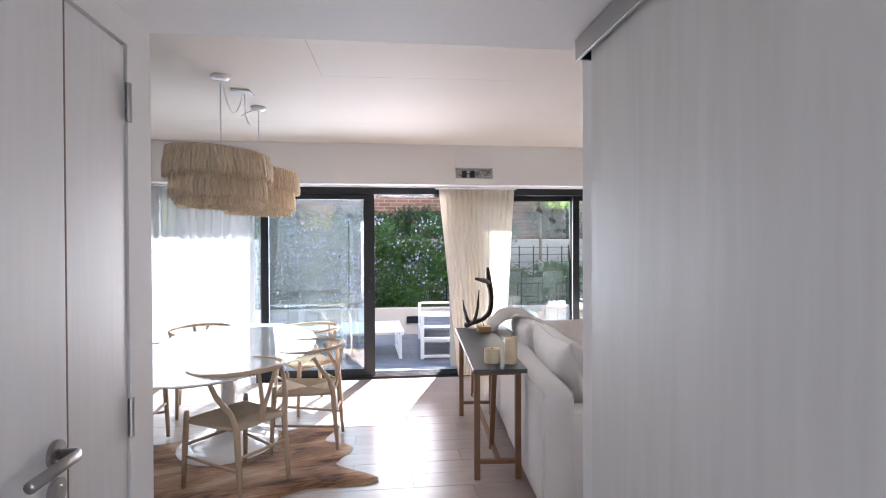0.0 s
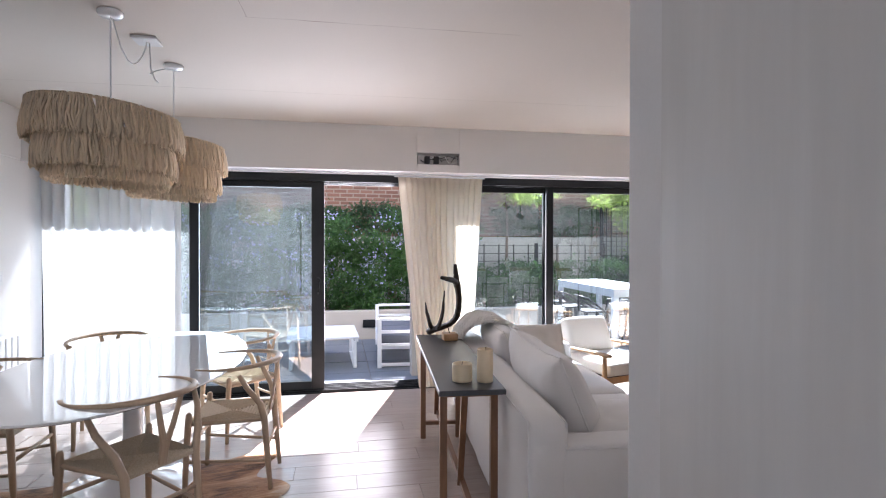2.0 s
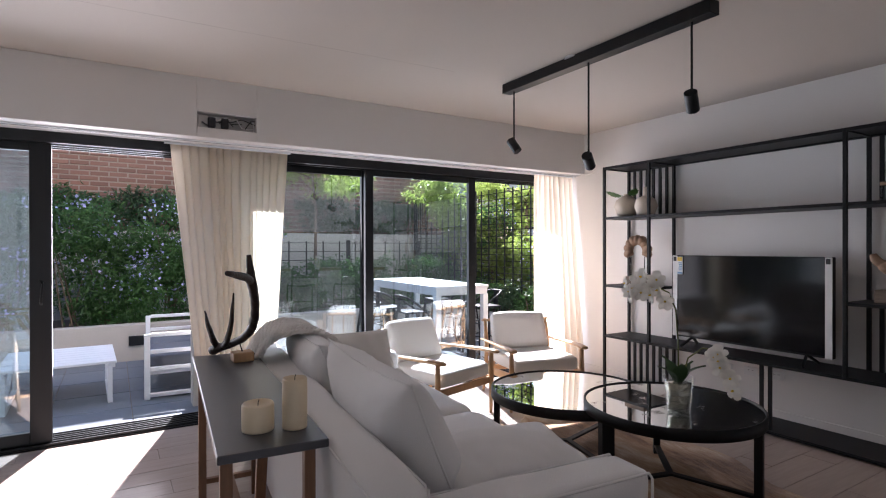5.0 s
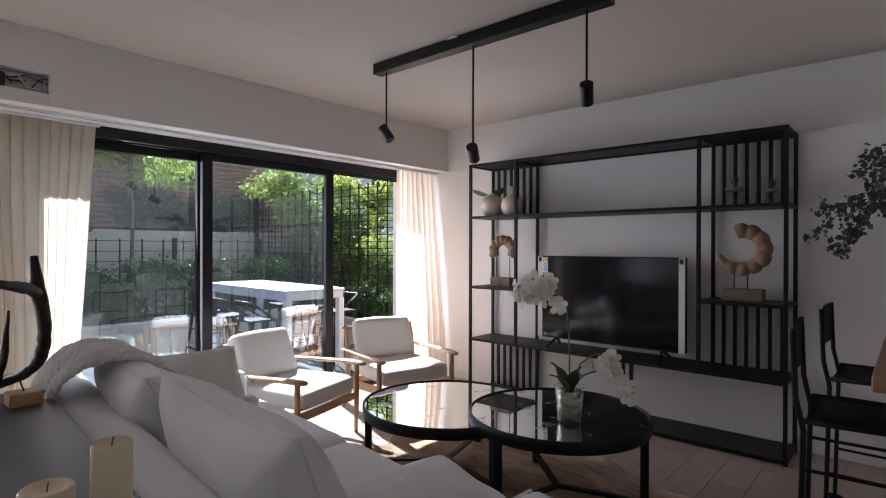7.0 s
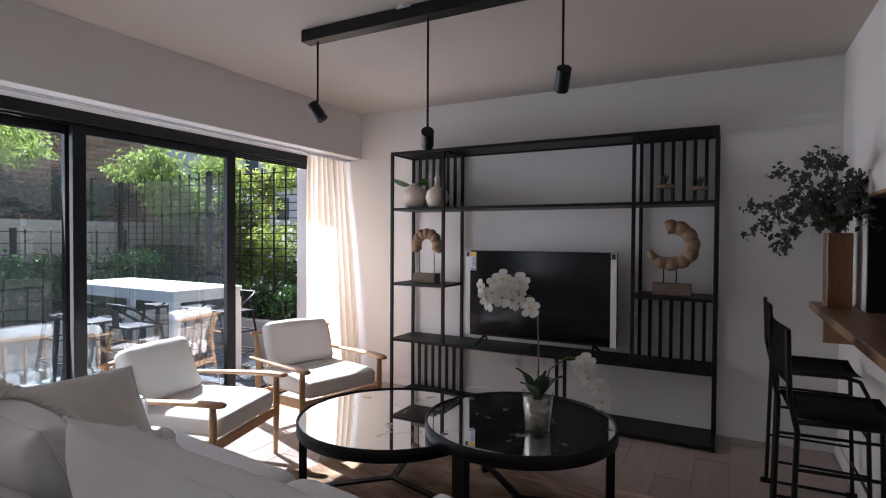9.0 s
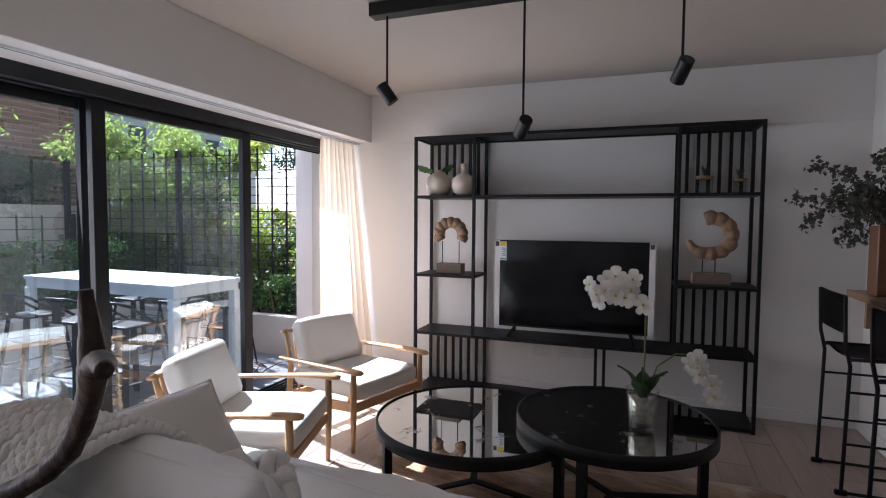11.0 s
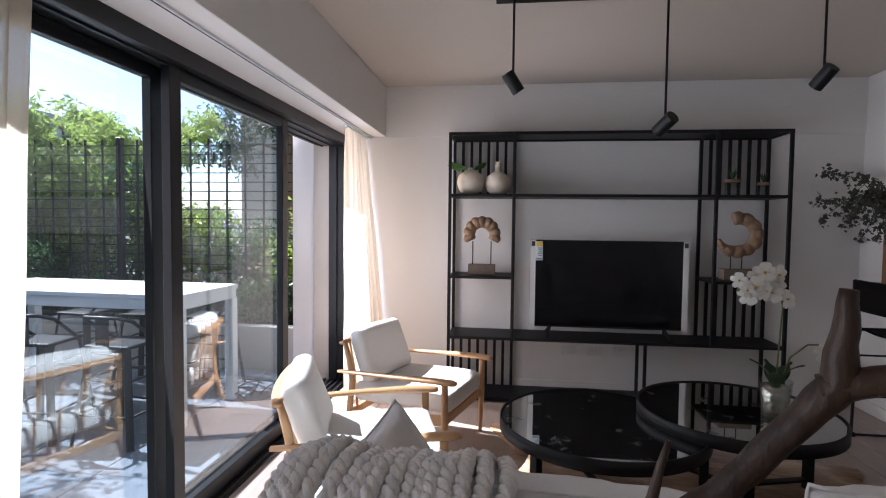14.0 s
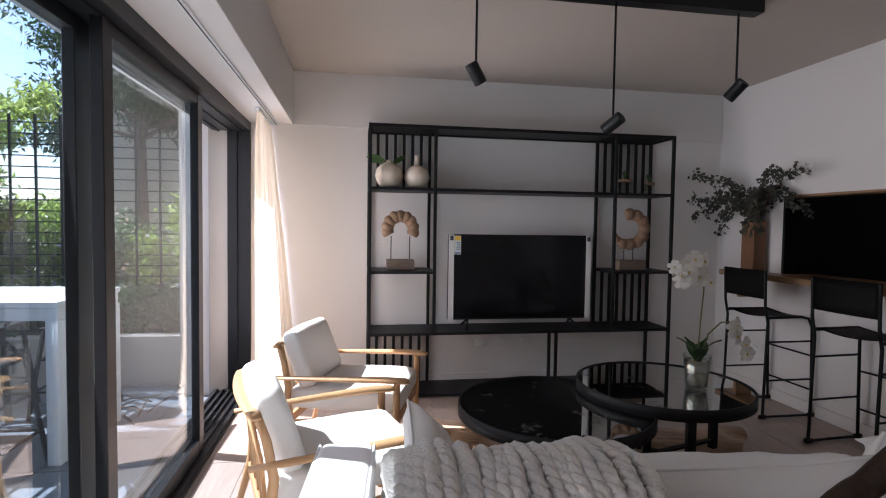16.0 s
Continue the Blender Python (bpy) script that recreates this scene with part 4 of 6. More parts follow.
def wishbone_chair(m):
    """Faces +x. Its origin is the middle of the seat, on the floor."""
    c = thing("dining_chair", m, "pale beech dining chair with a woven cord seat", "chair", "chairs round the dining table")
    for s in (-1, 1):
        part("front_leg", tube([(0.225, s * 0.235, 0.0), (0.215, s * 0.23, 0.25), (0.205, s * 0.225, 0.43), (0.203, s * 0.224, 0.475), (0.203, s * 0.224, 0.485)], [0.013, 0.018, 0.019, 0.016, 0.008], 10), BEECH, c, smooth=True)
        part("back_leg", tube([(-0.245, s * 0.19, 0.0), (-0.225, s * 0.185, 0.22), (-0.21, s * 0.185, 0.42), (-0.19, s * 0.215, 0.52), (-0.13, s * 0.262, 0.62), (-0.085, s * 0.275, 0.70)], [0.013, 0.018, 0.020, 0.018, 0.016, 0.013], 10), BEECH, c, smooth=True)
        part("side_rail", tube([(0.205, s * 0.222, 0.415), (-0.205, s * 0.182, 0.415)], 0.012, 8), BEECH, c, smooth=True)
        part("side_stretcher", tube([(0.215, s * 0.228, 0.20), (-0.22, s * 0.185, 0.17)], [0.010, 0.010], 8), BEECH, c, smooth=True)
    part("front_stretcher", tube([(0.214, -0.226, 0.27), (0.214, 0.226, 0.27)], 0.011, 8), BEECH, c, smooth=True)
    part("back_stretcher", tube([(-0.223, -0.185, 0.25), (-0.223, 0.185, 0.25)], 0.010, 8), BEECH, c, smooth=True)
    pts, rad = [], []
    for k in range(23):
        a = radians(62 + k * (360 - 124) / 22)
        pts.append((0.02 + 0.275 * math.cos(a) * 1.05, 0.285 * math.sin(a), 0.715 + 0.028 * (1 - math.cos(a)) * 0.5 + 0.006))
        rad.append(0.0135 + 0.0075 * abs(math.cos(a)) ** 2)
    part("top_rail", tube(pts, rad, 10, squash=0.8), BEECH, c, smooth=True)
    part("splat_stem", tube([(-0.212, 0, 0.42), (-0.222, 0, 0.48), (-0.235, 0, 0.54)], [0.026, 0.026, 0.028], 8, squash=0.35), BEECH, c)
    for s in (-1, 1):
        part("splat_arm", tube([(-0.232, s * 0.006, 0.52), (-0.245, s * 0.03, 0.60), (-0.262, s * 0.062, 0.735)], [0.020, 0.018, 0.014], 8, squash=0.4), BEECH, c)
    # woven seat: four sloping fields of cord that meet in the middle
    cor = [Vector((0.215, 0.225, 0.425)), Vector((-0.215, 0.185, 0.425)), Vector((-0.215, -0.185, 0.425)), Vector((0.215, -0.225, 0.425))]
    mid = Vector((0.0, 0, 0.414))
    bm = bmesh.new()
    for k in range(4):
        a, b = cor[k], cor[(k + 1) % 4]
        n = 11
        for i in range(n):
            f0, f1 = i / n, (i + 1) / n
            p = [a.lerp(mid, f0), b.lerp(mid, f0), b.lerp(mid, f1), a.lerp(mid, f1)]
            q = [x + Vector((0, 0, 0.006)) for x in p]
            h0 = p[0].lerp(p[3], 0.5) + Vector((0, 0, 0.012))
            h1 = p[1].lerp(p[2], 0.5) + Vector((0, 0, 0.012))
            v = [bm.verts.new(x) for x in (p[0], p[1], h1, h0, p[2], p[3])]
            bm.faces.new((v[0], v[1], v[2], v[3]))
            bm.faces.new((v[3], v[2], v[4], v[5]))
    low = [bm.verts.new(x - Vector((0, 0, 0.018))) for x in cor]
    bm.faces.new(low)
    for k in range(4):
        hi = [bm.verts.new(cor[k]), bm.verts.new(cor[(k + 1) % 4])]
        bm.faces.new((hi[0], hi[1], low[(k + 1) % 4], low[k]))
    bmesh.ops.remove_doubles(bm, verts=bm.verts, dist=0.0006)
    part("seat", bm, CORD, c, "woven paper cord seat")
    return c


ch = wishbone_chair(pose(-0.95, 3.36, 0.012, 0, 0, 143))
for x, y, a in ((-0.60, 4.02, 178), (-0.72, 4.98, 215), (-1.68, 5.02, -68), (-1.93, 4.02, 2), (-1.86, 3.14, 36)):
    copy_thing(ch, pose(x, y, 0.012 if y < 4.5 else 0.0, 0, 0, a))


def cowhide(name, m, rx, ry, mat, label, seed):
    """A hide laid flat, with an uneven outline, leg lobes and a slight edge."""
    bm = bmesh.new()
    n = 120
    top, low = [], []
    for k in range(n):
        a = k * math.tau / n
        lobe = 0.0
        for la, w, h in ((0.62, 0.16, 0.42), (-0.62, 0.16, 0.40), (2.45, 0.17, 0.42), (-2.45, 0.17, 0.40), (math.pi, 0.14, 0.12), (0.0, 0.2, 0.16)):
            dd = (a - la + math.pi) % math.tau - math.pi
            lobe += h * math.exp(-(dd / w) ** 2)
        r = 0.82 + lobe + 0.06 * noise.noise(Vector((math.cos(a) * 3, math.sin(a) * 3, seed))) + 0.02 * noise.noise(Vector((math.cos(a) * 14, math.sin(a) * 14, seed)))
        top.append((rx * r * math.cos(a), ry * r * math.sin(a)))
    rings = []
    for f, z in ((1.0, 0.001), (0.995, 0.008), (0.7, 0.010), (0.35, 0.010)):
        rings.append([bm.verts.new((x * f, y * f, z + (0.004 * noise.noise(Vector((x * 4, y * 4, seed))) if 0.3 < f < 0.999 else 0))) for x, y in top])
    c = bm.verts.new((0, 0, 0.010))
    for r0, r1 in zip(rings, rings[1:]):
        for k in range(n):
            bm.faces.new((r0[k], r0[(k + 1) % n], r1[(k + 1) % n], r1[k]))
    for k in range(n):
        bm.faces.new((rings[-1][k], rings[-1][(k + 1) % n], c))
    ob = part(name, bm, mat, smooth=True)
    ob.matrix_basis = m
    return tagged(ob, label, "rug")


cowhide("cowhide_rug", pose(-1.15, 3.62, 0.0, 0, 0, 15), 0.95, 0.86, HIDE, "brindled brown cowhide rug under the dining table", 2)
cowhide("cowhide_rug", pose(2.95, 3.65, 0.0, 0, 0, 78), 1.12, 0.92, HIDE2, "tan and cream cowhide rug under the coffee tables", 6)


def fringe_lamp(m, drop, label):
    """Hangs from the ceiling at its origin: rose, cord, three hoops of cotton fringe."""
    p = thing("pendant_lamp", m, label, "lamp", "pendant lamps over the dining table")
    part("ceiling_rose", lathe([(0, 0), (0.058, 0), (0.058, -0.012), (0.05, -0.024), (0.012, -0.028), (0.0, -0.028)], 28), GLOSSW, p, "white ceiling rose", True)
    part("cord", tube([(0, 0, -0.028), (0, 0, -drop)], 0.0035, 6), PLASTIC, p)
    part("socket", tube([(0, 0, -drop), (0, 0, -drop - 0.10)], 0.02, 10), PLASTIC, p)
    rr = random.Random(7)
    for rx, ry, z, h in ((0.250, 0.385, -drop + 0.005, 0.175), (0.218, 0.345, -drop - 0.12, 0.175), (0.185, 0.30, -drop - 0.245, 0.10)):
        hoop = [(rx * math.cos(k * math.tau / 48), ry * math.sin(k * math.tau / 48), z) for k in range(48)]
        part("hoop", tube(hoop, 0.006, 6, closed=True), FRINGE, p)
        for k in range(3):
            part("spoke", tube([(0, 0, z - 0.002), (rx * math.cos(k * 2.1), ry * math.sin(k * 2.1), z - 0.002)], 0.003, 5), STEEL, p)
        bm = bmesh.new()
        n = int((rx + ry) * 420)
        for layer in (0, 1):
            for k in range(n):
                a = (k + 0.5 * layer + rr.uniform(-.35, .35)) * math.tau / n
                hh = h * rr.uniform(0.90, 1.05) * (1 - 0.04 * layer)
                da = rr.uniform(-0.06, 0.06)
                w = rr.uniform(0.006, 0.012)
                ph = rr.uniform(0, 6.28)
                pts = []
                for f in (0, 0.1, 0.3, 0.55, 0.8, 0.94, 1.0):
                    off = 0.004 - 0.010 * layer + 0.020 * math.sin(f * 1.8) + rr.uniform(-0.005, 0.005)
                    aa = a + da * f + 0.018 * math.sin(f * 7 + ph)
                    pts.append(((rx + off) * math.cos(aa), (ry + off) * math.sin(aa), z + 0.008 - hh * f))
                tube(pts, [w * 0.6, w * 0.5, w * 0.7, w * 0.85, w * 0.95, w * 0.8, w * 0.35], 5, bm, squash=0.6)
        part("fringe", bm, FRINGE, p, "cotton wool fringe", kind="stuff", smooth=True)
    return p


la = fringe_lamp(pose(-1.05, 3.37, ZC, 0, 0, -18), 0.505, "oval three-tier lamp of cream cotton fringe on a cord")
copy_thing(la, pose(-0.985, 4.157, ZC, 0, 0, -18))
jb = thing("junction_plate", pose(-1.0, 3.72, ZC), "square white ceiling plate with loose swagged cables", "ceiling plate")
part("plate", box(-0.065, -0.065, -0.016, 0.065, 0.065, 0, 0.004), GLOSSW, jb)
tx, ty = -0.045, -0.34
pts = [(0, 0, -0.014)] + [(tx * f, ty * f, -0.02 - 0.17 * math.sin(f * math.pi) ** 0.8) for f in (0.06, 0.15, 0.3, 0.45, 0.6, 0.75, 0.88, 0.96)] + [(tx, ty, -0.03)]
part("cable", tube(pts, 0.0035, 6), PLASTIC, jb, smooth=True)
part("cable", tube([(0.01, 0.01, -0.014), (0.013, 0.012, -0.09), (0.012, 0.02, -0.15), (0.03, 0.03, -0.21), (0.045, 0.04, -0.225)], 0.0035, 6), PLASTIC, jb, smooth=True)
part("cable", tube([(0.02, 0.435, -0.03), (-0.02, 0.40, -0.035), (-0.06, 0.34, -0.07), (-0.085, 0.31, -0.10)], 0.0035, 6), PLASTIC, jb, smooth=True)


def radiator(m, n):
    """Sections in a row along y against a wall at -x."""
    r = thing("radiator", m, "white sectional aluminium radiator below the wall", "radiator")
    for k in range(n):
        y = k * 0.08
        part("section", box(0.03, y + 0.004, 0.16, 0.115, y + 0.076, 0.745, 0.012, seg=2), GLOSSW, r)
    for z in (0.20, 0.70):
        part("manifold", tube([(0.07, -0.02, z), (0.07, n * 0.08 + 0.02, z)], 0.018, 10), GLOSSW, r)
    part("feed_pipe", tube([(0.07, n * 0.08 + 0.02, 0.20), (0.07, n * 0.08 + 0.03, 0.0)], 0.009, 8), STEEL, r)
    for y in (0.12, n * 0.08 - 0.12):
        part("bracket", box(0.0, y - 0.012, 0.60, 0.035, y + 0.012, 0.66), GLOSSW, r)


radiator(pose(XW, 4.46, 0), 12)


def wall_plate(name, m, w, h, slots, label):
    p = thing(name, m, label, "socket" if slots else "switch")
    part("plate", box(-w / 2, -0.010, -h / 2, w / 2, 0, h / 2, 0.003), PLASTIC, p)
    for k in range(slots):
        x = (k - (slots - 1) / 2) * 0.032
        part("socket_face", box(x - 0.013, -0.013, -0.022, x + 0.013, -0.0105, 0.022, 0.001), PLASTIC, p)
        for s in (-1, 1):
            part("slot", bar((x + s * 0.004 - 0.0015, -0.0136, 0.004), (x + s * 0.004 + 0.0015, -0.0136, 0.012), 0.002), INK, p)
    if not slots:
        part("rocker", box(-0.015, -0.015, -0.024, 0.015, -0.0105, 0.024, 0.002), GLOSSW, p)


wall_plate("light_switch", pose(XW, 5.31, 1.2, 0, 0, 90), 0.07, 0.115, 0, "white light switch on the dining wall")
wall_plate("wall_socket", pose(XE, 4.0, 0.35, 0, 0, -90), 0.115, 0.07, 0, "pale blank wall plate behind the shelving")
wall_plate("wall_socket", pose(XE, 3.79, 0.355, 0, 0, -90), 0.115, 0.07, 2, "pale double power socket behind the shelving")
wall_plate("wall_socket", pose(XE, 3.59, 0.36, 0, 0, -90), 0.115, 0.07, 2, "pale double power socket behind the shelving")
wall_plate("wall_socket", pose(4.15, YS, 0.38, 0, 0, 180), 0.115, 0.07, 2, "pale power socket below the counter")

nb = thing("niche_wires", pose(0.99, YB + 0.03, 2.245), "steel back plate with loose wires in the open wall recess", "wiring")
part("back_plate", box(-0.195, 0.04, 0.0, 0.195, 0.055, 0.105, 0.002), STEEL, nb)
rr = random.Random(3)
for k in range(6):
    pts = [(-0.17 + k * 0.06 + 0.05 * i * rr.uniform(0.4, 1), 0.02 + rr.uniform(-.012, .012), 0.02 + rr.uniform(0, 0.075)) for i in range(5)]
    part("wire", tube(pts, 0.004, 6), (INK, GLOSSW, INK)[k % 3], nb, smooth=True)
for x in (-0.13, -0.04):
    part("clip", box(x, 0.0, 0.012, x + 0.05, 0.042, 0.085, 0.004), INK, nb)


# ---- sofa and console ----
SOFA = pose(0.835, 2.70, 0, 0, 0, -5)


def sofa(m, depth, length):
    """Back along y at x = 0, seat towards +x."""
    s = thing("sofa", m, "deep white cotton slipcovered sofa with loose back cushions", "sofa")
    bm = soft_box(0.0, 0.0, 0.01, 0.20, length, 0.70, 0.045, 0.012, 1, 12)
    part("back", bm, COTTON, s, smooth=True)
    for x, z in ((0.014, 0.688), (0.186, 0.688)):
        part("piping", tube([(x, 0.02, z - 0.02), (x, 0.035, z), (x, length - 0.035, z), (x, length - 0.02, z - 0.02)], 0.0045, 6), COTTON, s, smooth=True)
    for x in (0.014, 0.186):
        part("piping", tube([(x, 0.013, 0.05), (x, 0.013, 0.685)], 0.0045, 6), COTTON, s, smooth=True)
    part("base", soft_box(0.14, 0.16, 0.02, depth - 0.02, length - 0.16, 0.29, 0.03, 0.008, 2, 10), COTTON, s, smooth=True)
    for y in (0.0, length - 0.20):
        a = part("arm", soft_box(0.12, y, 0.01, depth, y + 0.20, 0.585, 0.035, 0.010, y, 12), COTTON, s, smooth=True)
        for yy in (y + 0.004, y + 0.196):
            part("piping", tube([(0.16, yy, 0.572), (depth - 0.02, yy, 0.572), (depth - 0.004, yy, 0.55), (depth - 0.002, yy, 0.05)], 0.005, 6), COTTON, a, smooth=True)
    n = 2
    w = (length - 0.42) / n
    for k in range(n):
        y0 = 0.21 + k * w
        part("seat_cushion", soft_box(0.20, y0, 0.285, depth + 0.02, y0 + w - 0.012, 0.455, 0.05, 0.012, k + 5, 12), COTTON, s, smooth=True)
    return s


sofa(SOFA, 1.06, 2.62)


def back_cushion(m, seed, label):
    """A deep pillow-shaped cushion: knife edges, pointed corners, a full belly and creases from the seams."""
    c = thing("back_cushion", m, label, "cushion", "back cushions of the sofa")
    n = 30

    def at(i, k, side):
        u, w = -1 + 2 * i / n, -1 + 2 * k / n
        full = max(0.0, (1 - abs(u) ** 3.4) * (1 - abs(w) ** 3.0)) ** 0.5
        y = 0.50 * u * (1 - 0.05 * (1 - w * w))
        z = 0.27 * w * (1 - 0.10 * (1 - u * u)) - (0.012 * (1 - u * u) if w > 0 else 0)
        edge = max(abs(u), abs(w))
        cr = noise.noise(Vector((y * 8 + seed * 3, z * 2.5, seed))) * 0.8 + 0.5 * noise.noise(Vector((y * 22 + seed, z * 5, seed + 4)))
        corner = noise.noise(Vector((math.atan2(w - math.copysign(1.1, w), u - math.copysign(1.1, u)) * 9, seed, side))) * max(0, abs(u) + abs(w) - 1.0)
        x = side * (0.145 * full * (0.85 + 0.25 * (0.5 - 0.5 * w)) + (0.011 * cr + 0.016 * corner) * min(1, full * 2.5))
        return (x, y + 0.004 * noise.noise(Vector((w * 4, seed, 2))) * (edge > 0.98), z + 0.006 * noise.noise(Vector((u * 5, seed, 1))))
    bm = bmesh.new()
    for side in (1, -1):
        g = [[bm.verts.new(at(i, k, side)) for k in range(n + 1)] for i in range(n + 1)]
        for i in range(n):
            for k in range(n):
                f = [g[i][k], g[i + 1][k], g[i + 1][k + 1], g[i][k + 1]]
                bm.faces.new(f if side > 0 else f[::-1])
    bmesh.ops.remove_doubles(bm, verts=bm.verts, dist=0.0008)
    part("cover", bm, COTTON, c, smooth=True)
    rim = [(i, 0) for i in range(n)] + [(n, k) for k in range(n)] + [(n - i, n) for i in range(n)] + [(0, n - k) for k in range(n)]
    part("seam", tube([(0, *at(i, k, 0)[1:]) for i, k in rim], 0.0045, 6, closed=True), COTTON, c, smooth=True)
    return c


back_cushion(SOFA @ pose(0.335, 0.76, 0.668, 0, -22, 1), 3, "large slumped white cotton back cushion on the sofa")
back_cushion(SOFA @ pose(0.325, 1.80, 0.635, 0, -25, -2), 8, "large slumped white cotton back cushion on the sofa")


def loose_cushion(name, w, d, h, m, mat, label, seed, seam=True, group=""):
    c = thing(name, m, label, "cushion", group)
    part("cover", cushion(w, d, h, 20, seed=seed, wrinkle=0.014), mat, c, smooth=True)
    if seam:
        n = 40
        pts = []
        for k in range(n):
            f = (k / n) * 4
            e, g = int(f), f - int(f)
            q = [(-1 + 2 * g, -1), (1, -1 + 2 * g), (1 - 2 * g, 1), (-1, 1 - 2 * g)][e]
            x = q[0] * w / 2 * (1 - (0.05 * (1 - q[1] ** 2) if abs(q[0]) == 1 else 0.0))
            y = q[1] * d / 2 * (1 - (0.05 * (1 - q[0] ** 2) if abs(q[1]) == 1 else 0.0))
            pts.append((x, y, 0.0))
        part("seam", tube(pts, 0.0045, 6, closed=True), mat, c)
    return c


loose_cushion("throw_pillow", 0.56, 0.42, 0.15, pose(1.67, 4.82, 0.60, 0, 0, -4) @ pose(0, 0, 0, 56, 0, 0), LINENW, "off-white pillow with small tassels leaning on the sofa arm", 12)

loose_cushion("throw_pillow", 0.62, 0.42, 0.17, SOFA @ pose(0.70, 0.40, 0.535, 10, 0, -3), COTTON, "white cotton pillow lying beside the sofa arm", 17)


def knitted_throw(m):
    """A chunky cable-knit blanket laid over the sofa's back: thick plaited strands in rows."""
    t = thing("knitted_throw", m, "chunky cream knitted throw draped over the sofa back", "blanket")
    prof = [(0.62, 0.50), (0.57, 0.60), (0.49, 0.72), (0.40, 0.81), (0.29, 0.872), (0.18, 0.892), (0.09, 0.865), (0.02, 0.80), (-0.018, 0.73), (-0.024, 0.62), (-0.022, 0.52)]
    P = [Vector((x, 0, z)) for x, z in prof]
    seg = [0]
    for a, b in zip(P, P[1:]):
        seg.append(seg[-1] + (b - a).length)
    L = seg[-1]

    def along(s):
        s = max(0, min(L - 1e-6, s))
        for i in range(len(P) - 1):
            if s <= seg[i + 1]:
                f = (s - seg[i]) / (seg[i + 1] - seg[i])
                d = (P[i + 1] - P[i]).normalized()
                return P[i].lerp(P[i + 1], f), Vector((-d.z, 0, d.x)) * -1
        return P[-1], Vector((-1, 0, 0))
    for r in range(17):
        y = r * 0.031
        for strand in (0, 1):
            pts = []
            n = 96
            for k in range(n + 1):
                s = L * k / n
                p, nn = along(s)
                a = s / 0.056 * math.tau + 1.3 * (r % 2) + strand * math.pi
                wob = 0.022 * noise.noise(Vector((s * 4, r * 0.28, 2)))
                pts.append(p + Vector((0, y + 0.0098 * math.cos(a) + 2 * wob, 0)) + nn * (0.013 + 0.007 * math.sin(a) + wob))
            part("knit_strand", tube(pts, 0.0122, 7), WOOL, t, smooth=True)
    return t


knitted_throw(SOFA @ pose(0.0, 1.85, -0.016))
# crumpled end of the throw on the seat
bm = bmesh.new()
rr = random.Random(21)
for k in range(12):
    a = rr.uniform(0, 6.28)
    c0 = Vector((rr.uniform(-.08, .08), rr.uniform(-.10, .10), 0.03 + rr.uniform(0, 0.07)))
    pts = [c0 + Vector((0.06 * math.cos(a + i * 0.5), 0.09 * math.sin(a + i * 0.6), 0.028 * math.sin(i * 1.3 + k))) for i in range(7)]
    tube(pts, [0.014, 0.028, 0.032, 0.032, 0.032, 0.028, 0.014], 8, bm)
ob = part("wool_blanket", bm, WOOL, smooth=True, kind="stuff")
ob.matrix_basis = SOFA @ pose(0.74, 1.85, 0.452)
tagged(ob, "crumpled cream wool blanket lying on the sofa seat", "blanket")

CON = pose(0.53, 3.125, 0, 0, 0, -4.3)


def console(m, w, l, h):
    c = thing("console_table", m, "narrow console with a charcoal top on splayed brown wooden legs", "table")
    part("tabletop", box(0, 0, h - 0.028, w, l, h, 0.003), CHARCOAL, c, "dark charcoal top")
    for y in (0.10, l - 0.30):
        for x, sx in ((0.04, -0.012), (w - 0.05, 0.012)):
            part("leg", bar((x, y, h - 0.028), (x + sx, y, 0.0), 0.038, h=0.038, bevel=0.002), BROWNW, c)
        part("raking_leg", bar((w / 2 - 0.02, y + 0.03, h - 0.03), (w / 2 - 0.01, y + 0.27, 0.10), 0.034, bevel=0.002), BROWNW, c)
        part("stretcher", bar((0.05, y, 0.115), (w - 0.06, y, 0.115), 0.026), BROWNW, c)
    part("long_stretcher", bar((w / 2, 0.10, 0.118), (w / 2, l - 0.06, 0.118), 0.03), BROWNW, c)
    part("apron", box(0.03, 0.08, h - 0.055, w - 0.03, l - 0.08, h - 0.029), BROWNW, c)
    return c


console(CON, 0.345, 1.69, 0.735)


def candle(m, r, h, label):
    c = thing("pillar_candle", m, label, "candle", "pillar candles on the console")
    part("wax", lathe([(0, 0), (r * 0.97, 0), (r, 0.006), (r * 1.01, h * 0.5), (r, h - 0.006), (r * 0.93, h), (r * 0.7, h - 0.008), (0, h - 0.012)], 36), CANDLE, c, smooth=True)
    part("wick", tube([(0, 0, h - 0.012), (0.001, 0, h + 0.002), (0.004, 0, h + 0.01)], 0.0014, 5), INK, c)


candle(CON @ pose(0.148, 0.20, 0.735), 0.054, 0.095, "short cream pillar candle on the console")
candle(CON @ pose(0.268, 0.17, 0.735), 0.043, 0.175, "tall cream pillar candle on the console")


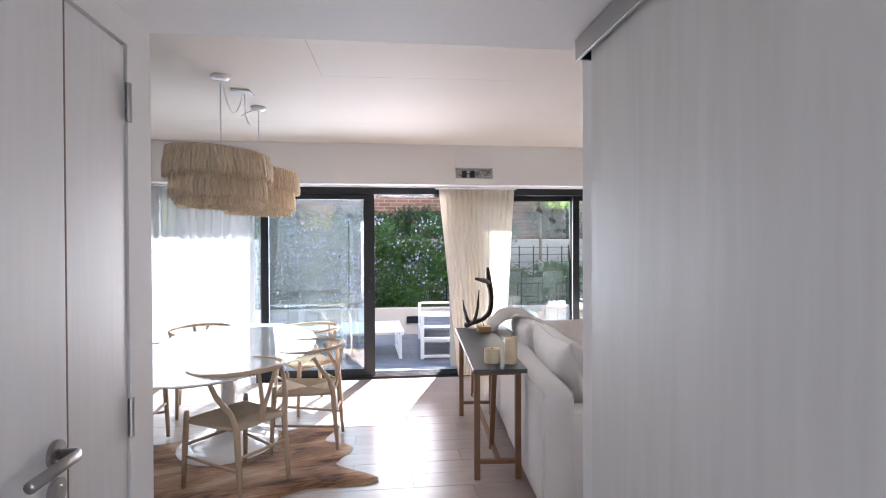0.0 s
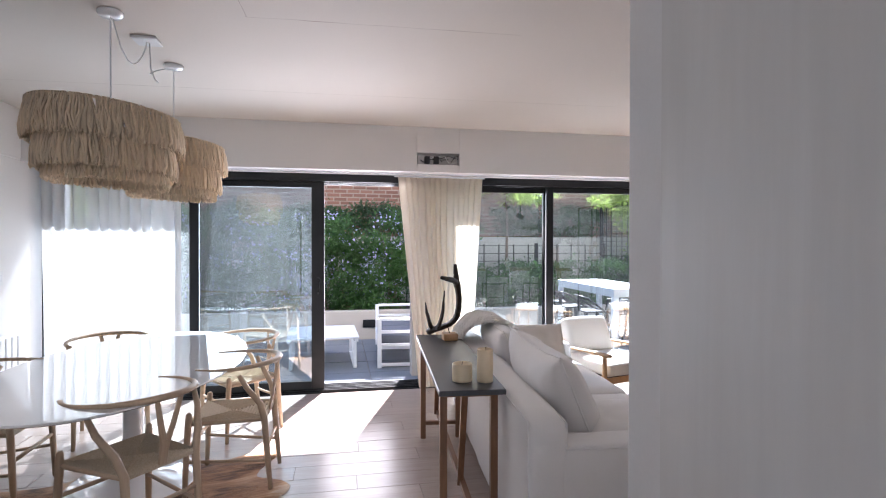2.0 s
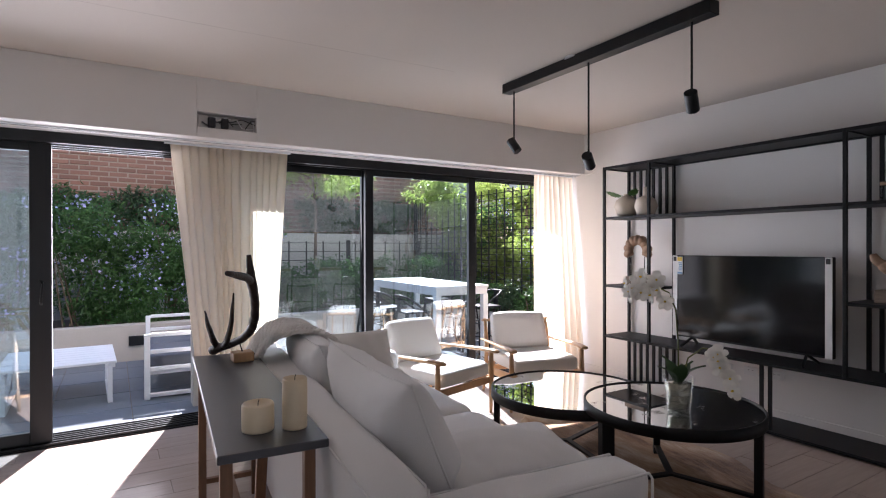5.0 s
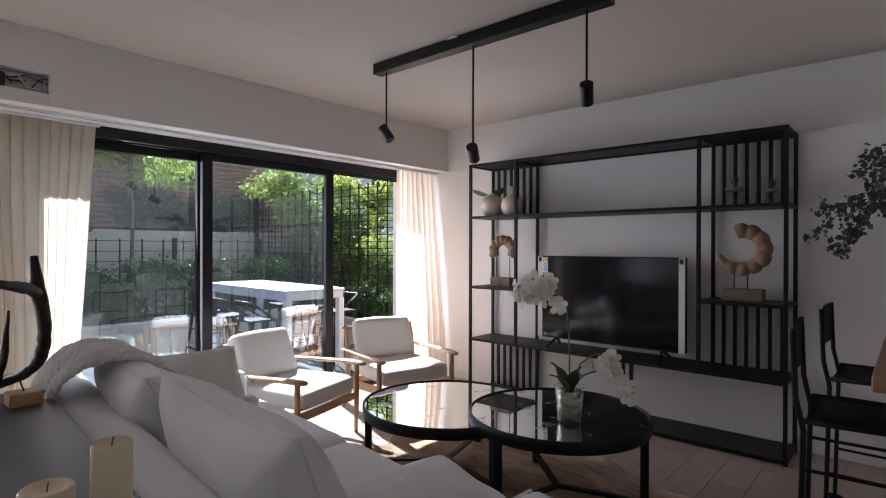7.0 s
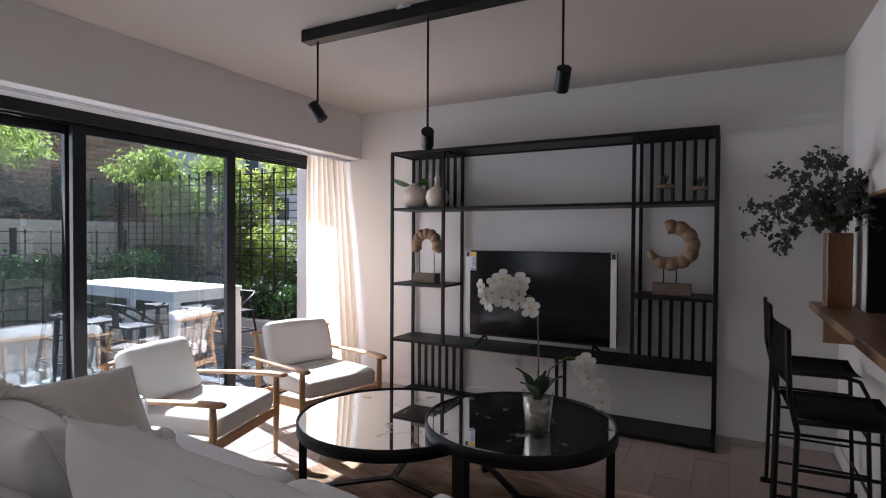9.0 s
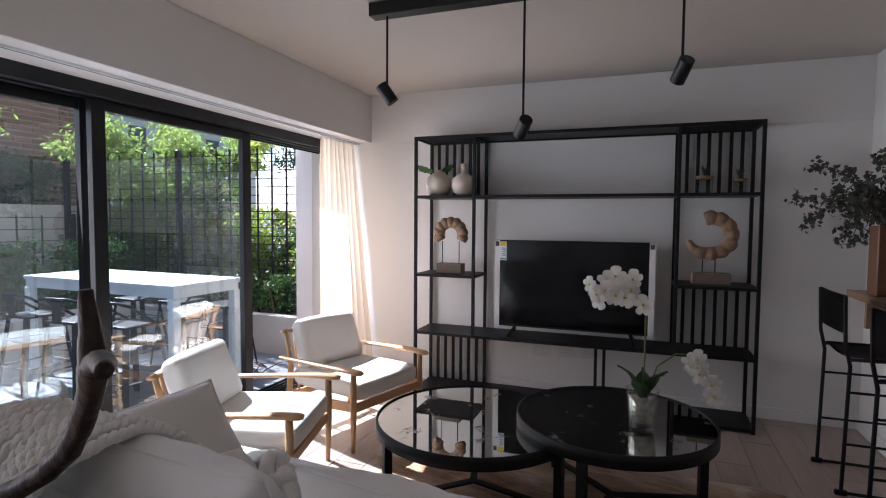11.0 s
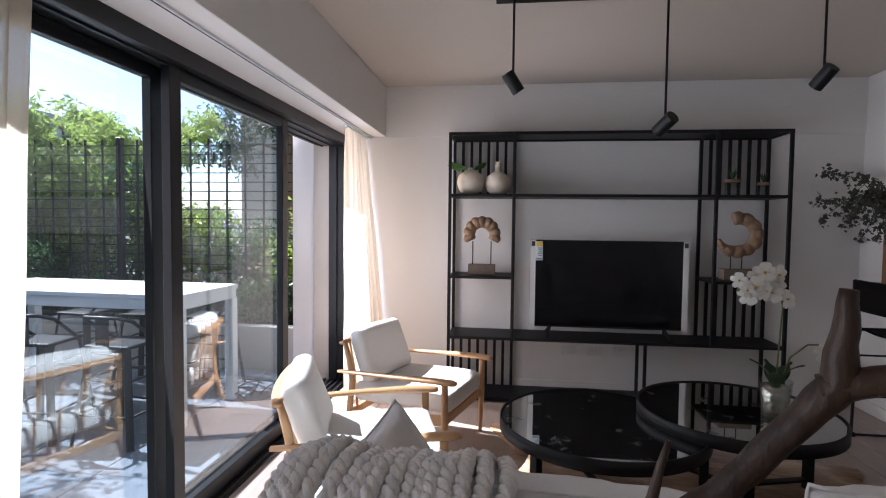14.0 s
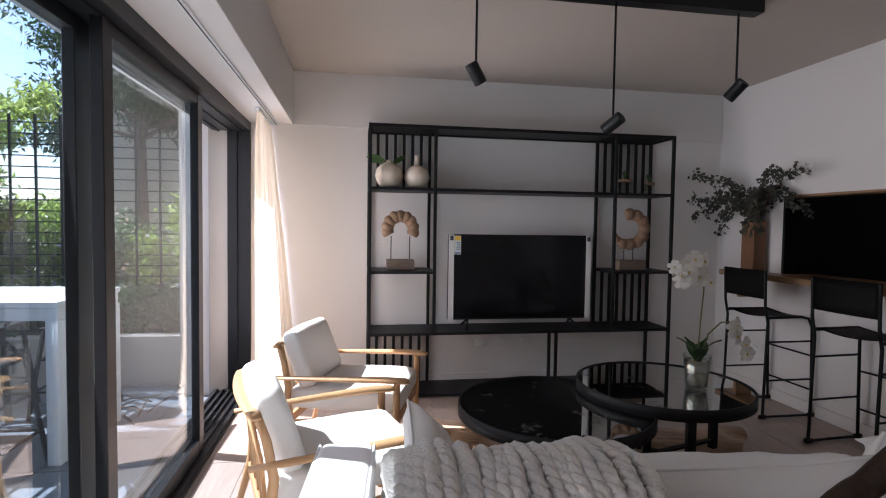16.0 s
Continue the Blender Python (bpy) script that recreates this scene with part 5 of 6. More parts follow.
def antler(m):
    """A branching antler on a rod above a small wooden block."""
    a = thing("antler_ornament", m, "dark antler on a rod and small wooden block", "ornament")
    part("block", box(-0.055, -0.05, 0, 0.055, 0.05, 0.052, 0.004), OAK, a, "light wooden block")
    part("rod", tube([(0, 0, 0.052), (-0.02, -0.01, 0.115)], 0.0035, 6), IRON, a, "black steel rod")
    main = [(-0.115, 0.25, 0.03), (-0.085, 0.16, 0.06), (-0.05, 0.06, 0.09), (-0.015, -0.06, 0.13), (0.0, -0.16, 0.175), (0.005, -0.25, 0.225),
            (-0.002, -0.325, 0.285), (-0.012, -0.38, 0.355), (-0.028, -0.425, 0.42), (-0.046, -0.46, 0.472), (-0.052, -0.46, 0.53), (-0.058, -0.46, 0.60)]
    rad = [0.029, 0.024, 0.022, 0.022, 0.0225, 0.0225, 0.022, 0.022, 0.0225, 0.025, 0.0175, 0.011]
    fine, fr = [], []
    for i in range(len(main) - 1):
        for k in range(4):
            f = k / 4
            p = Vector(main[i]).lerp(Vector(main[i + 1]), f)
            fine.append(p + 0.004 * noise.noise_vector(p * 22))
            fr.append((rad[i] * (1 - f) + rad[i + 1] * f) * (1 + 0.12 * noise.noise(p * 40)))
    fine.append(Vector(main[-1]))
    fr.append(rad[-1])
    bm = tube(fine, fr, 10)
    for br in ([(-0.10, 0.20, 0.05), (-0.135, 0.14, 0.12), (-0.175, 0.02, 0.21), (-0.205, -0.09, 0.30)],
               [(-0.075, 0.13, 0.07), (-0.088, -0.06, 0.14), (-0.09, -0.195, 0.25), (-0.088, -0.235, 0.40)],
               [(-0.04, -0.44, 0.462), (-0.075, -0.51, 0.492), (-0.135, -0.60, 0.508), (-0.195, -0.678, 0.523)]):
        ends = [0.019, 0.016, 0.012, 0.004] if br[0][2] < 0.4 else [0.022, 0.0195, 0.017, 0.011]
        line, lr = [], []
        for i in range(3):
            for k in range(4):
                p = Vector(br[i]).lerp(Vector(br[i + 1]), k / 4)
                line.append(p + 0.0035 * noise.noise_vector(p * 24))
                lr.append((ends[i] * (4 - k) + ends[i + 1] * k) / 4 * (1 + 0.14 * noise.noise(p * 45)))
        part("tine", tube(line + [Vector(br[3])], lr + [ends[3]], 10), ANTLER, a, smooth=True)
    part("beam", bm, ANTLER, a, "dark brown ridged antler", True)
    return a


antler(pose(0.88, 4.54, 0.735))


# ---- armchairs ----
def armchair(m):
    """Faces +x, origin on the floor under the seat's middle."""
    c = thing("armchair", m, "light oak armchair with off-white linen cushions", "armchair", "oak armchairs by the window")
    for s in (-1, 1):
        y = s * 0.325
        part("front_leg", tube([(0.31, y, 0.0), (0.315, y, 0.28), (0.315, y, 0.50)], [0.013, 0.021, 0.019], 10), OAK, c, smooth=True)
        part("back_leg", tube([(-0.40, y * 0.96, 0.0), (-0.33, y * 0.96, 0.25), (-0.31, y * 0.96, 0.44), (-0.335, y * 0.96, 0.58), (-0.37, y * 0.95, 0.69)], [0.013, 0.020, 0.020, 0.018, 0.015], 10), OAK, c, smooth=True)
        part("armrest", tube([(-0.40, y, 0.495), (-0.25, y * 1.02, 0.50), (0.0, y * 1.04, 0.508), (0.24, y * 1.03, 0.515), (0.36, y, 0.512), (0.385, y * 0.99, 0.51)], [0.020, 0.024, 0.028, 0.034, 0.034, 0.022], 12, squash=0.5), OAK, c, smooth=True)
        part("seat_rail", bar((0.31, y * 0.98, 0.285), (-0.33, y * 0.96, 0.225), 0.024, h=0.06, bevel=0.004), OAK, c)
    part("front_rail", bar((0.305, -0.32, 0.275), (0.305, 0.32, 0.275), 0.024, h=0.055, bevel=0.004), OAK, c)
    part("back_rail", bar((-0.33, -0.31, 0.235), (-0.33, 0.31, 0.235), 0.024, h=0.05, bevel=0.004), OAK, c)
    pts = [(-0.372 - 0.02 * (1 - (k / 4 - 1) ** 2), -0.335 + 0.67 * k / 8, 0.675) for k in range(9)]
    part("crest_rail", tube(pts, [0.02, 0.026, 0.03, 0.032, 0.033, 0.032, 0.03, 0.026, 0.02], 10, squash=0.5), OAK, c, smooth=True)
    for k in range(5):
        y = (k - 2) * 0.115
        part("spindle", tube([(-0.325, y, 0.25), (-0.345, y, 0.48), (-0.385, y, 0.665)], 0.009, 8), OAK, c, smooth=True)
    part("seat_cushion", soft_box(-0.32, -0.295, 0.305, 0.33, 0.295, 0.435, 0.045, 0.010, 4, 12), LINENW, c, "off-white linen seat cushion", True)
    bm = soft_box(-0.06, -0.27, 0.0, 0.06, 0.27, 0.355, 0.05, 0.016, 9, 12)
    bmesh.ops.transform(bm, matrix=pose(-0.215, 0, 0.415, 0, -20, 0), verts=bm.verts)
    part("back_cushion", bm, LINENW, c, "off-white linen back cushion", True)
    return c


ac = armchair(pose(2.53, 5.17, 0, 0, 0, -74))
copy_thing(ac, pose(3.47, 5.08, 0.0, 0, 0, -106))


# ---- coffee tables ----
def coffee_table(m, r, h, label, cross):
    t = thing("coffee_table", m, label, "table", "nesting coffee tables")
    part("rim", lathe([(r - 0.02, h - 0.055), (r, h - 0.055), (r, h + 0.006), (r - 0.006, h + 0.008), (r - 0.012, h + 0.006), (r - 0.012, h - 0.01), (r - 0.02, h - 0.055)], 72), IRON, t, "black steel rim", True)
    part("tabletop", lathe([(0, h - 0.008), (r - 0.012, h - 0.008), (r - 0.012, h), (0, h)], 72), MIRROR, t, "antique mirror glass top")
    for k in range(3):
        a = k * math.tau / 3 + cross
        x, y = (r - 0.035) * math.cos(a), (r - 0.035) * math.sin(a)
        part("leg", box(-0.02, -0.02, 0, 0.02, 0.02, h - 0.055), IRON, t).matrix_basis = pose(x, y, 0, 0, 0, math.degrees(a))
        part("foot_bar", bar((x, y, 0.05), (0, 0, 0.05), 0.036, h=0.014), IRON, t)


coffee_table(pose(2.885, 4.03, 0.012), 0.52, 0.40, "low round coffee table with a mirrored top and black frame", 2.35)
coffee_table(pose(3.0, 3.33, 0.012), 0.485, 0.455, "higher round coffee table with a mirrored top and black frame", 2.9)


def orchid(m):
    o = thing("orchid", m, "white orchid in a mercury glass pot", "potted plant")
    part("pot", lathe([(0, 0.0), (0.054, 0.0), (0.058, 0.004), (0.076, 0.195), (0.072, 0.195), (0.056, 0.016), (0, 0.014)], 36), CLEAR, o, "clear tapered glass pot", True)
    part("liner", lathe([(0, 0.02), (0.052, 0.02), (0.060, 0.10), (0.066, 0.165), (0.0, 0.172)], 28), CHROME, o, "mottled silver-brown liner", True)
    rr = random.Random(9)
    for k in range(5):
        a = k * 1.3 + rr.uniform(-.2, .2)
        L, w = rr.uniform(0.19, 0.25), rr.uniform(0.036, 0.044)
        bm = bmesh.new()
        n, rows = 8, []
        for i in range(n + 1):
            f = i / n
            rad = 0.015 + L * f * (0.2 + 0.35 * f)
            z = 0.16 + L * (0.95 * f - 0.35 * f * f) * (1.1 if k % 2 else 0.8)
            c = Vector((rad * math.cos(a), rad * math.sin(a), z))
            s = Vector((-math.sin(a), math.cos(a), 0)) * w * math.sin(min(1, f * 1.15 + 0.12) * math.pi * 0.93)
            rows.append([bm.verts.new(c - s + Vector((0, 0, 0.008))), bm.verts.new(c), bm.verts.new(c + s + Vector((0, 0, 0.008)))])
        for r0, r1 in zip(rows, rows[1:]):
            for j in range(2):
                bm.faces.new((r0[j], r0[j + 1], r1[j + 1], r1[j]))
        part("leaf", bm, DARKLEAF, o, smooth=True)
    stem1 = [Vector(p) for p in ((0, 0, 0.15), (-0.01, -0.005, 0.38), (-0.03, -0.005, 0.56), (-0.055, 0.02, 0.655), (-0.085, 0.09, 0.69), (-0.11, 0.17, 0.68), (-0.13, 0.25, 0.645))]
    stem2 = [Vector(p) for p in ((0.0, -0.01, 0.15), (-0.005, -0.06, 0.31), (0.0, -0.14, 0.375), (0.01, -0.21, 0.375), (0.01, -0.26, 0.31), (0.01, -0.295, 0.215))]
    for s in (stem1, stem2):
        part("stem", tube(s, 0.0042, 7), STEM, o, smooth=True)

    def flower(c, ax, size, idx):
        bm = bmesh.new()
        q = Vector(ax).normalized().to_track_quat("Z", "Y").to_matrix().to_4x4()
        for p in range(5):
            a = p * math.tau / 5 + 0.3
            wide = 1.02 if p in (1, 4) else 0.66
            vs = []
            for f, w, z in ((0.06, 0.10, 0), (0.4, wide * 0.9, 0.10), (0.75, wide, 0.10), (0.93, wide * 0.72, 0.06), (1.0, wide * 0.34, 0.02)):
                vs.append([bm.verts.new((size * (f * math.cos(a) - e * w * 0.5 * math.sin(a)), size * (f * math.sin(a) + e * w * 0.5 * math.cos(a)), size * (z - 0.08 * abs(e)))) for e in (-1, 0, 1)])
            for r0, r1 in zip(vs, vs[1:]):
                for j in range(2):
                    bm.faces.new((r0[j], r0[j + 1], r1[j + 1], r1[j]))
        bmesh.ops.transform(bm, matrix=Matrix.Translation(c) @ q, verts=bm.verts)
        fl = part("flower", bm, PETAL, o, smooth=True)
        part("lip", tube([c, c + Vector(ax).normalized() * size * 0.25], [size * 0.14, size * 0.06], 6), YELLOW, fl)
    for k in range(12):
        f = 0.52 + 0.46 * k / 11
        i = f * (len(stem1) - 1)
        p = stem1[int(min(i, 5))].lerp(stem1[int(min(i, 5)) + 1], i - int(min(i, 5)))
        side = 1 if k % 2 else -1
        flower(p + Vector((-0.03 + rr.uniform(-.02, .02), side * 0.012 + rr.uniform(-.012, .012), (k % 3 - 1) * 0.042 + rr.uniform(-.01, .012))), (-1, side * 0.45 + rr.uniform(-.3, .3), rr.uniform(-.2, .4)), 0.050 if k < 10 else 0.040, k)
    for k in range(6):
        f = 0.62 + 0.38 * k / 5
        i = f * (len(stem2) - 1)
        p = stem2[int(min(i, 4))].lerp(stem2[int(min(i, 4)) + 1], i - int(min(i, 4)))
        flower(p + Vector((-0.02, rr.uniform(-.03, .03), rr.uniform(-0.03, 0.03))), (-1, rr.uniform(-.6, .6), rr.uniform(-.3, .2)), 0.05, k)


orchid(pose(2.88, 3.195, 0.467))


# ---- shelving ----
SX0, SX1, SY0, SY1, SH = 4.305, 4.685, 2.456, 5.0, 2.14


def shelving():
    s = thing("shelving_unit", pose(0, 0, 0), "large black steel open shelving unit with slatted backs", "shelving")
    w = 0.024
    ML, MR = 4.483, 2.982
    for x in (SX0, SX1 - w):
        for y in (SY0, SY1 - w):
            part("post", box(x, y, 0, x + w, y + w, SH, 0.0015), IRON, s)
        for y in (ML, MR):
            part("post", box(x, y - w / 2, 0.0 if y == ML and x > SX0 else 0.5, x + w, y + w / 2, SH, 0.0015), IRON, s)
        part("top_rail", box(x + 0.002, SY0 + w, SH - w, x + w - 0.002, SY1 - w, SH), IRON, s)
    for y in (3.46, 3.52):
        part("short_post", box(SX0 + 0.02, y - 0.011, 0.035, SX0 + 0.042, y + 0.011, 0.5), IRON, s)
    for y in (SY0, SY1 - w, ML - w / 2, MR - w / 2):
        part("cross_rail", box(SX0 + w, y + 0.002, SH - w + 0.001, SX1 - w, y + w - 0.002, SH - 0.001), IRON, s)
    part("top_panel", box(SX0 + w, SY0 + w, SH - 0.012, SX1 - w, SY1 - w, SH - 0.006), IRON, s, "black steel top sheet")
    for z, y0, y1 in ((0.012, SY0, SY1), (0.50, SY0, SY1), (1.635, SY0, SY1), (0.985, SY0, MR + w / 2), (0.985, ML - w / 2, SY1)):
        part("shelf", box(SX0 + 0.003, y0 + 0.003, z, SX1 - 0.003, y1 - 0.003, z + 0.022, 0.0015), IRON, s, "black steel shelf")
    for y0, y1, z0, z1, n in ((ML, SY1 - 0.012, 1.657, SH - w, 6), (ML, SY1 - 0.012, 0.034, 0.5, 6), (SY0 + 0.012, MR, 1.657, SH - w, 6), (SY0 + 0.012, MR, 0.522, 0.985, 6)):
        me = None
        for k in range(n):
            y = y0 + (y1 - y0) * (k + 1) / (n + 1)
            if me is None:
                o = part("slat", box(SX1 - 0.022, -0.012, z0, SX1 - 0.006, 0.012, z1), IRON, s)
                me = o.data
                o.matrix_basis = pose(0, y, 0)
            else:
                share("slat", me, s, pose(0, y, 0))


shelving()


def television(m, w, h):
    """Screen towards -x."""
    t = thing("television", m, "flat black television with protective strips and shop stickers", "television")
    part("body", box(0.0, -w / 2, 0.07, 0.045, w / 2, 0.07 + h, 0.004), IRON, t)
    part("screen", box(-0.004, -w / 2 + 0.006, 0.085, -0.0005, w / 2 - 0.006, 0.07 + h - 0.006), SCREEN, t, "glossy black screen")
    for s in (-1, 1):
        part("strip", box(-0.010, s * (w / 2 - 0.022) - 0.022, 0.072, -0.006, s * (w / 2 - 0.022) + 0.022, 0.07 + h - 0.002), PLASTIC, t, "white protective strip")
        part("foot", bar((-0.10, s * w * 0.36 + 0.03 * s, 0.007), (0.02, s * w * 0.36, 0.075), 0.016), IRON, t)
        part("foot", bar((0.13, s * w * 0.36 + 0.03 * s, 0.007), (0.02, s * w * 0.36, 0.075), 0.016), IRON, t)
    st = part("sticker", box(-0.0125, w / 2 - 0.10, 0.07 + h - 0.165, -0.0105, w / 2 - 0.045, 0.07 + h - 0.012), PLASTIC, t, "printed energy sticker")
    part("print", box(-0.0145, w / 2 - 0.096, 0.07 + h - 0.05, -0.0130, w / 2 - 0.049, 0.07 + h - 0.016), YELLOW, st)
    part("print", box(-0.0145, w / 2 - 0.096, 0.07 + h - 0.16, -0.0130, w / 2 - 0.049, 0.07 + h - 0.145), STICKER, st)
    for k in range(5):
        part("print", box(-0.0145, w / 2 - 0.094, 0.07 + h - 0.07 - k * 0.015, -0.0130, w / 2 - 0.06 - 0.004 * (k % 3), 0.07 + h - 0.062 - k * 0.015), STICKER, st)
    for s in (-1, 1):
        part("print", box(-0.0125, s * (w / 2 - 0.024) - 0.014, 0.07 + h - 0.05, -0.0105, s * (w / 2 - 0.024) + 0.014, 0.07 + h - 0.012), INK, t)


television(pose(4.47, 3.73, 0.522), 1.23, 0.705)


def bottle_vase(m, r, neck, label, leaf):
    v = thing("vase", m, label, "vase", "round vases on the shelf")
    part("body", lathe([(0, 0), (r * 0.45, 0), (r * 0.8, r * 0.25), (r, r * 0.85), (r * 0.86, r * 1.4), (r * 0.45, r * 1.72), (r * 0.24, r * 1.8), (r * 0.2, r * 1.8 + neck), (r * 0.26, r * 1.84 + neck), (r * 0.14, r * 1.84 + neck), (r * 0.12, r * 1.6)], 32), CERAMIC, v, smooth=True)
    if leaf:
        for a, L in ((100, 0.17), (-40, 0.12)):
            bm = bmesh.new()
            d = Vector((math.cos(radians(a)) * 0.5 - 0.4, math.sin(radians(a)), 0.35)).normalized()
            s = d.cross(Vector((0.4, 0, 1))).normalized()
            base = Vector((0, 0, r * 1.7))
            ctr = bm.verts.new(base + d * L * 0.75)
            ring = []
            for k in range(22):
                th = k * math.tau / 22
                rad = L * 0.48 * (0.72 + 0.28 * (1 if k % 2 == 0 else 0.25))
                ring.append(bm.verts.new(base + d * L * 0.75 + d * rad * math.cos(th) + s * rad * math.sin(th) * 0.8 + Vector((0, 0, -0.06 * abs(math.sin(th)) * L))))
            for k in range(22):
                bm.faces.new((ctr, ring[k], ring[(k + 1) % 22]))
            tube([base, base + d * L * 0.75], 0.003, 5, bm)
            part("leaf", bm, LEAF, v, "glossy split green leaf")


bottle_vase(pose(4.45, 4.835, 1.657), 0.112, 0.012, "round cream ceramic vase with split green leaves", True)
bottle_vase(pose(4.45, 4.615, 1.657), 0.103, 0.075, "round cream ceramic vase with a narrow neck", False)


def fossil(name, m, r, half, start, sweep, zc, width, rods, label, lobes, tail=0.0):
    """A ribbed curl of carved wood on rods above a block, seen from -x: fanned ridges, scalloped outside, smooth inside."""
    t = thing(name, m, label, "sculpture")
    part("block", box(-0.055, -width / 2, 0, 0.055, width / 2, 0.082, 0.004), GREYWOOD, t, "rough wooden block")
    bm = bmesh.new()
    n, seg = 132, 16
    rings = []
    for k in range(n + 1):
        f = k / n
        a = radians(start + sweep * f)
        ridge = abs(math.sin(f * math.pi * lobes)) ** 0.7
        late = max(0.0, (f - 0.72) / 0.28)
        size = half * (1 - tail * late ** 1.6) * (0.94 + 0.10 * noise.noise(Vector((f * 7, start, 1))))
        rc = r + tail * late * 0.05
        out = Vector((0, math.cos(a), math.sin(a)))
        ring = []
        for j in range(seg):
            ca, sa = math.cos(j * math.tau / seg), math.sin(j * math.tau / seg)
            reach = size * ((0.90 + 0.26 * ridge) * ca if ca > 0 else 0.92 * ca)
            depth = 0.045 * (0.62 + 0.46 * ridge * (0.55 + 0.45 * ca)) * (1 - 0.6 * tail * late) * sa
            p = Vector((0, 0, zc)) + out * (rc + reach) + Vector((depth, 0, 0))
            ring.append(bm.verts.new(p + 0.003 * noise.noise_vector(p * 24)))
        rings.append(ring)
    for r0, r1 in zip(rings, rings[1:]):
        for j in range(seg):
            bm.faces.new((r0[j], r0[(j + 1) % seg], r1[(j + 1) % seg], r1[j]))
    bm.faces.new(rings[0][::-1])
    bm.faces.new(rings[-1])
    bmesh.ops.recalc_face_normals(bm, faces=bm.faces)
    part("carving", bm, CARVED, t, "ribbed carved wooden curl", True)
    for y, z in rods:
        part("rod", tube([(0, y, 0.08), (0, y, z)], 0.004, 6), IRON, t)


fossil("fossil_sculpture", pose(4.49, 4.738, 1.007), 0.100, 0.050, -28, 236, 0.325, 0.22, ((-0.075, 0.27), (0.075, 0.27)), "ribbed arch of carved wood on two rods", 9)
fossil("fossil_sculpture", pose(4.49, 2.745, 1.007), 0.124, 0.052, 70, 276, 0.350, 0.25, ((0.055, 0.21), (-0.028, 0.19)), "large ribbed crescent of carved wood on two rods", 9, 0.6)


def glass_jar(m, r, h, label):
    j = thing("glass_jar", m, label, "jar", "glass jars on the shelf")
    part("jar", lathe([(0, 0.0), (r * 0.95, 0.0), (r, 0.006), (r, h), (r * 0.93, h), (r * 0.93, 0.01), (0, 0.01)], 24), CLEAR, j, "clear glass jar", True)
    part("lid", lathe([(0, h), (r * 1.08, h), (r * 1.08, h + 0.022), (0, h + 0.022)], 24), CARVED, j, "wooden lid")
    rr = random.Random(int(r * 1000))
    for k in range(9):
        a = k * 2.4
        d = Vector((math.cos(a) * 0.5, math.sin(a) * 0.5, 1)).normalized()
        part("leaf", tube([Vector((0, 0, h + 0.02)), Vector((0, 0, h + 0.02)) + d * 0.035, Vector((0, 0, h + 0.03)) + d * rr.uniform(0.055, 0.085)], [0.010, 0.009, 0.001], 5, squash=0.4), DARKLEAF, j, "small succulent leaf")


glass_jar(pose(4.50, 2.80, 1.657), 0.055, 0.105, "clear glass jar with a wooden lid and a small succulent")
glass_jar(pose(4.50, 2.575, 1.657), 0.042, 0.085, "small clear glass jar with a wooden lid and a succulent")


# ---- ceiling track ----
def track_light():
    t = thing("track_light", pose(0, 0, 0), "black ceiling beam lamp with three hanging spotlights", "lamp")
    part("beam", box(2.77, 2.945, 2.528, 2.85, 4.60, 2.597, 0.002), BLACK, t)
    part("canopy", lathe([(0, 2.588), (0.06, 2.588), (0.06, 2.6), (0, 2.6)], 24, x=2.81, y=3.9), GLOSSW, t, "white ceiling canopy")
    for y, z, tilt, turn in ((4.51, 2.165, 35, 200), (3.775, 1.95, 60, -60), (3.07, 2.16, 48, -65)):
        part("rod", tube([(2.81, y, 2.53), (2.81, y, z)], 0.006, 8), IRON, t)
        bm = tube([(0, 0, -0.055), (0, 0, 0.055)], 0.033, 20)
        bmesh.ops.transform(bm, matrix=pose(2.81, y, z - 0.02, 0, 0, turn) @ pose(0, 0, -0.02, tilt, 0, 0), verts=bm.verts)
        sp = part("spotlight", bm, BLACK, t, "black cylinder spotlight")
        bm = lathe([(0, -0.056), (0.025, -0.056), (0.025, -0.0565), (0, -0.0565)], 20)
        bmesh.ops.transform(bm, matrix=pose(2.81, y, z - 0.02, 0, 0, turn) @ pose(0, 0, -0.02, tilt, 0, 0), verts=bm.verts)
        part("lens", bm, SCREEN, sp)


track_light()


# ---- counter ----
c = thing("bar_counter", pose(0, 0, 0), "varnished wooden bar counter through the wall opening", "counter")
part("counter_top", box(2.25, YS - 0.3, 0.975, 3.925, YS + 0.001, 1.02, 0.003), COUNTER, c)
part("ledge", box(2.25, YS + 0.002, 0.975, 4.40, YS + 0.20, 1.02, 0.004), COUNTER, c)
part("bracket", box(4.20, YS + 0.002, 0.80, 4.23, YS + 0.15, 0.974), COUNTER, c)
structure("trim_opening", box(2.2, YS - 0.15, 1.621, 3.93, YS + 0.012, 1.64, 0.003), COUNTER, "wooden trim above the pass-through")
structure("trim_opening_side", box(3.905, YS - 0.15, 1.021, 3.93, YS + 0.004, 1.62, 0.002), IRON, "black strip beside the pass-through")


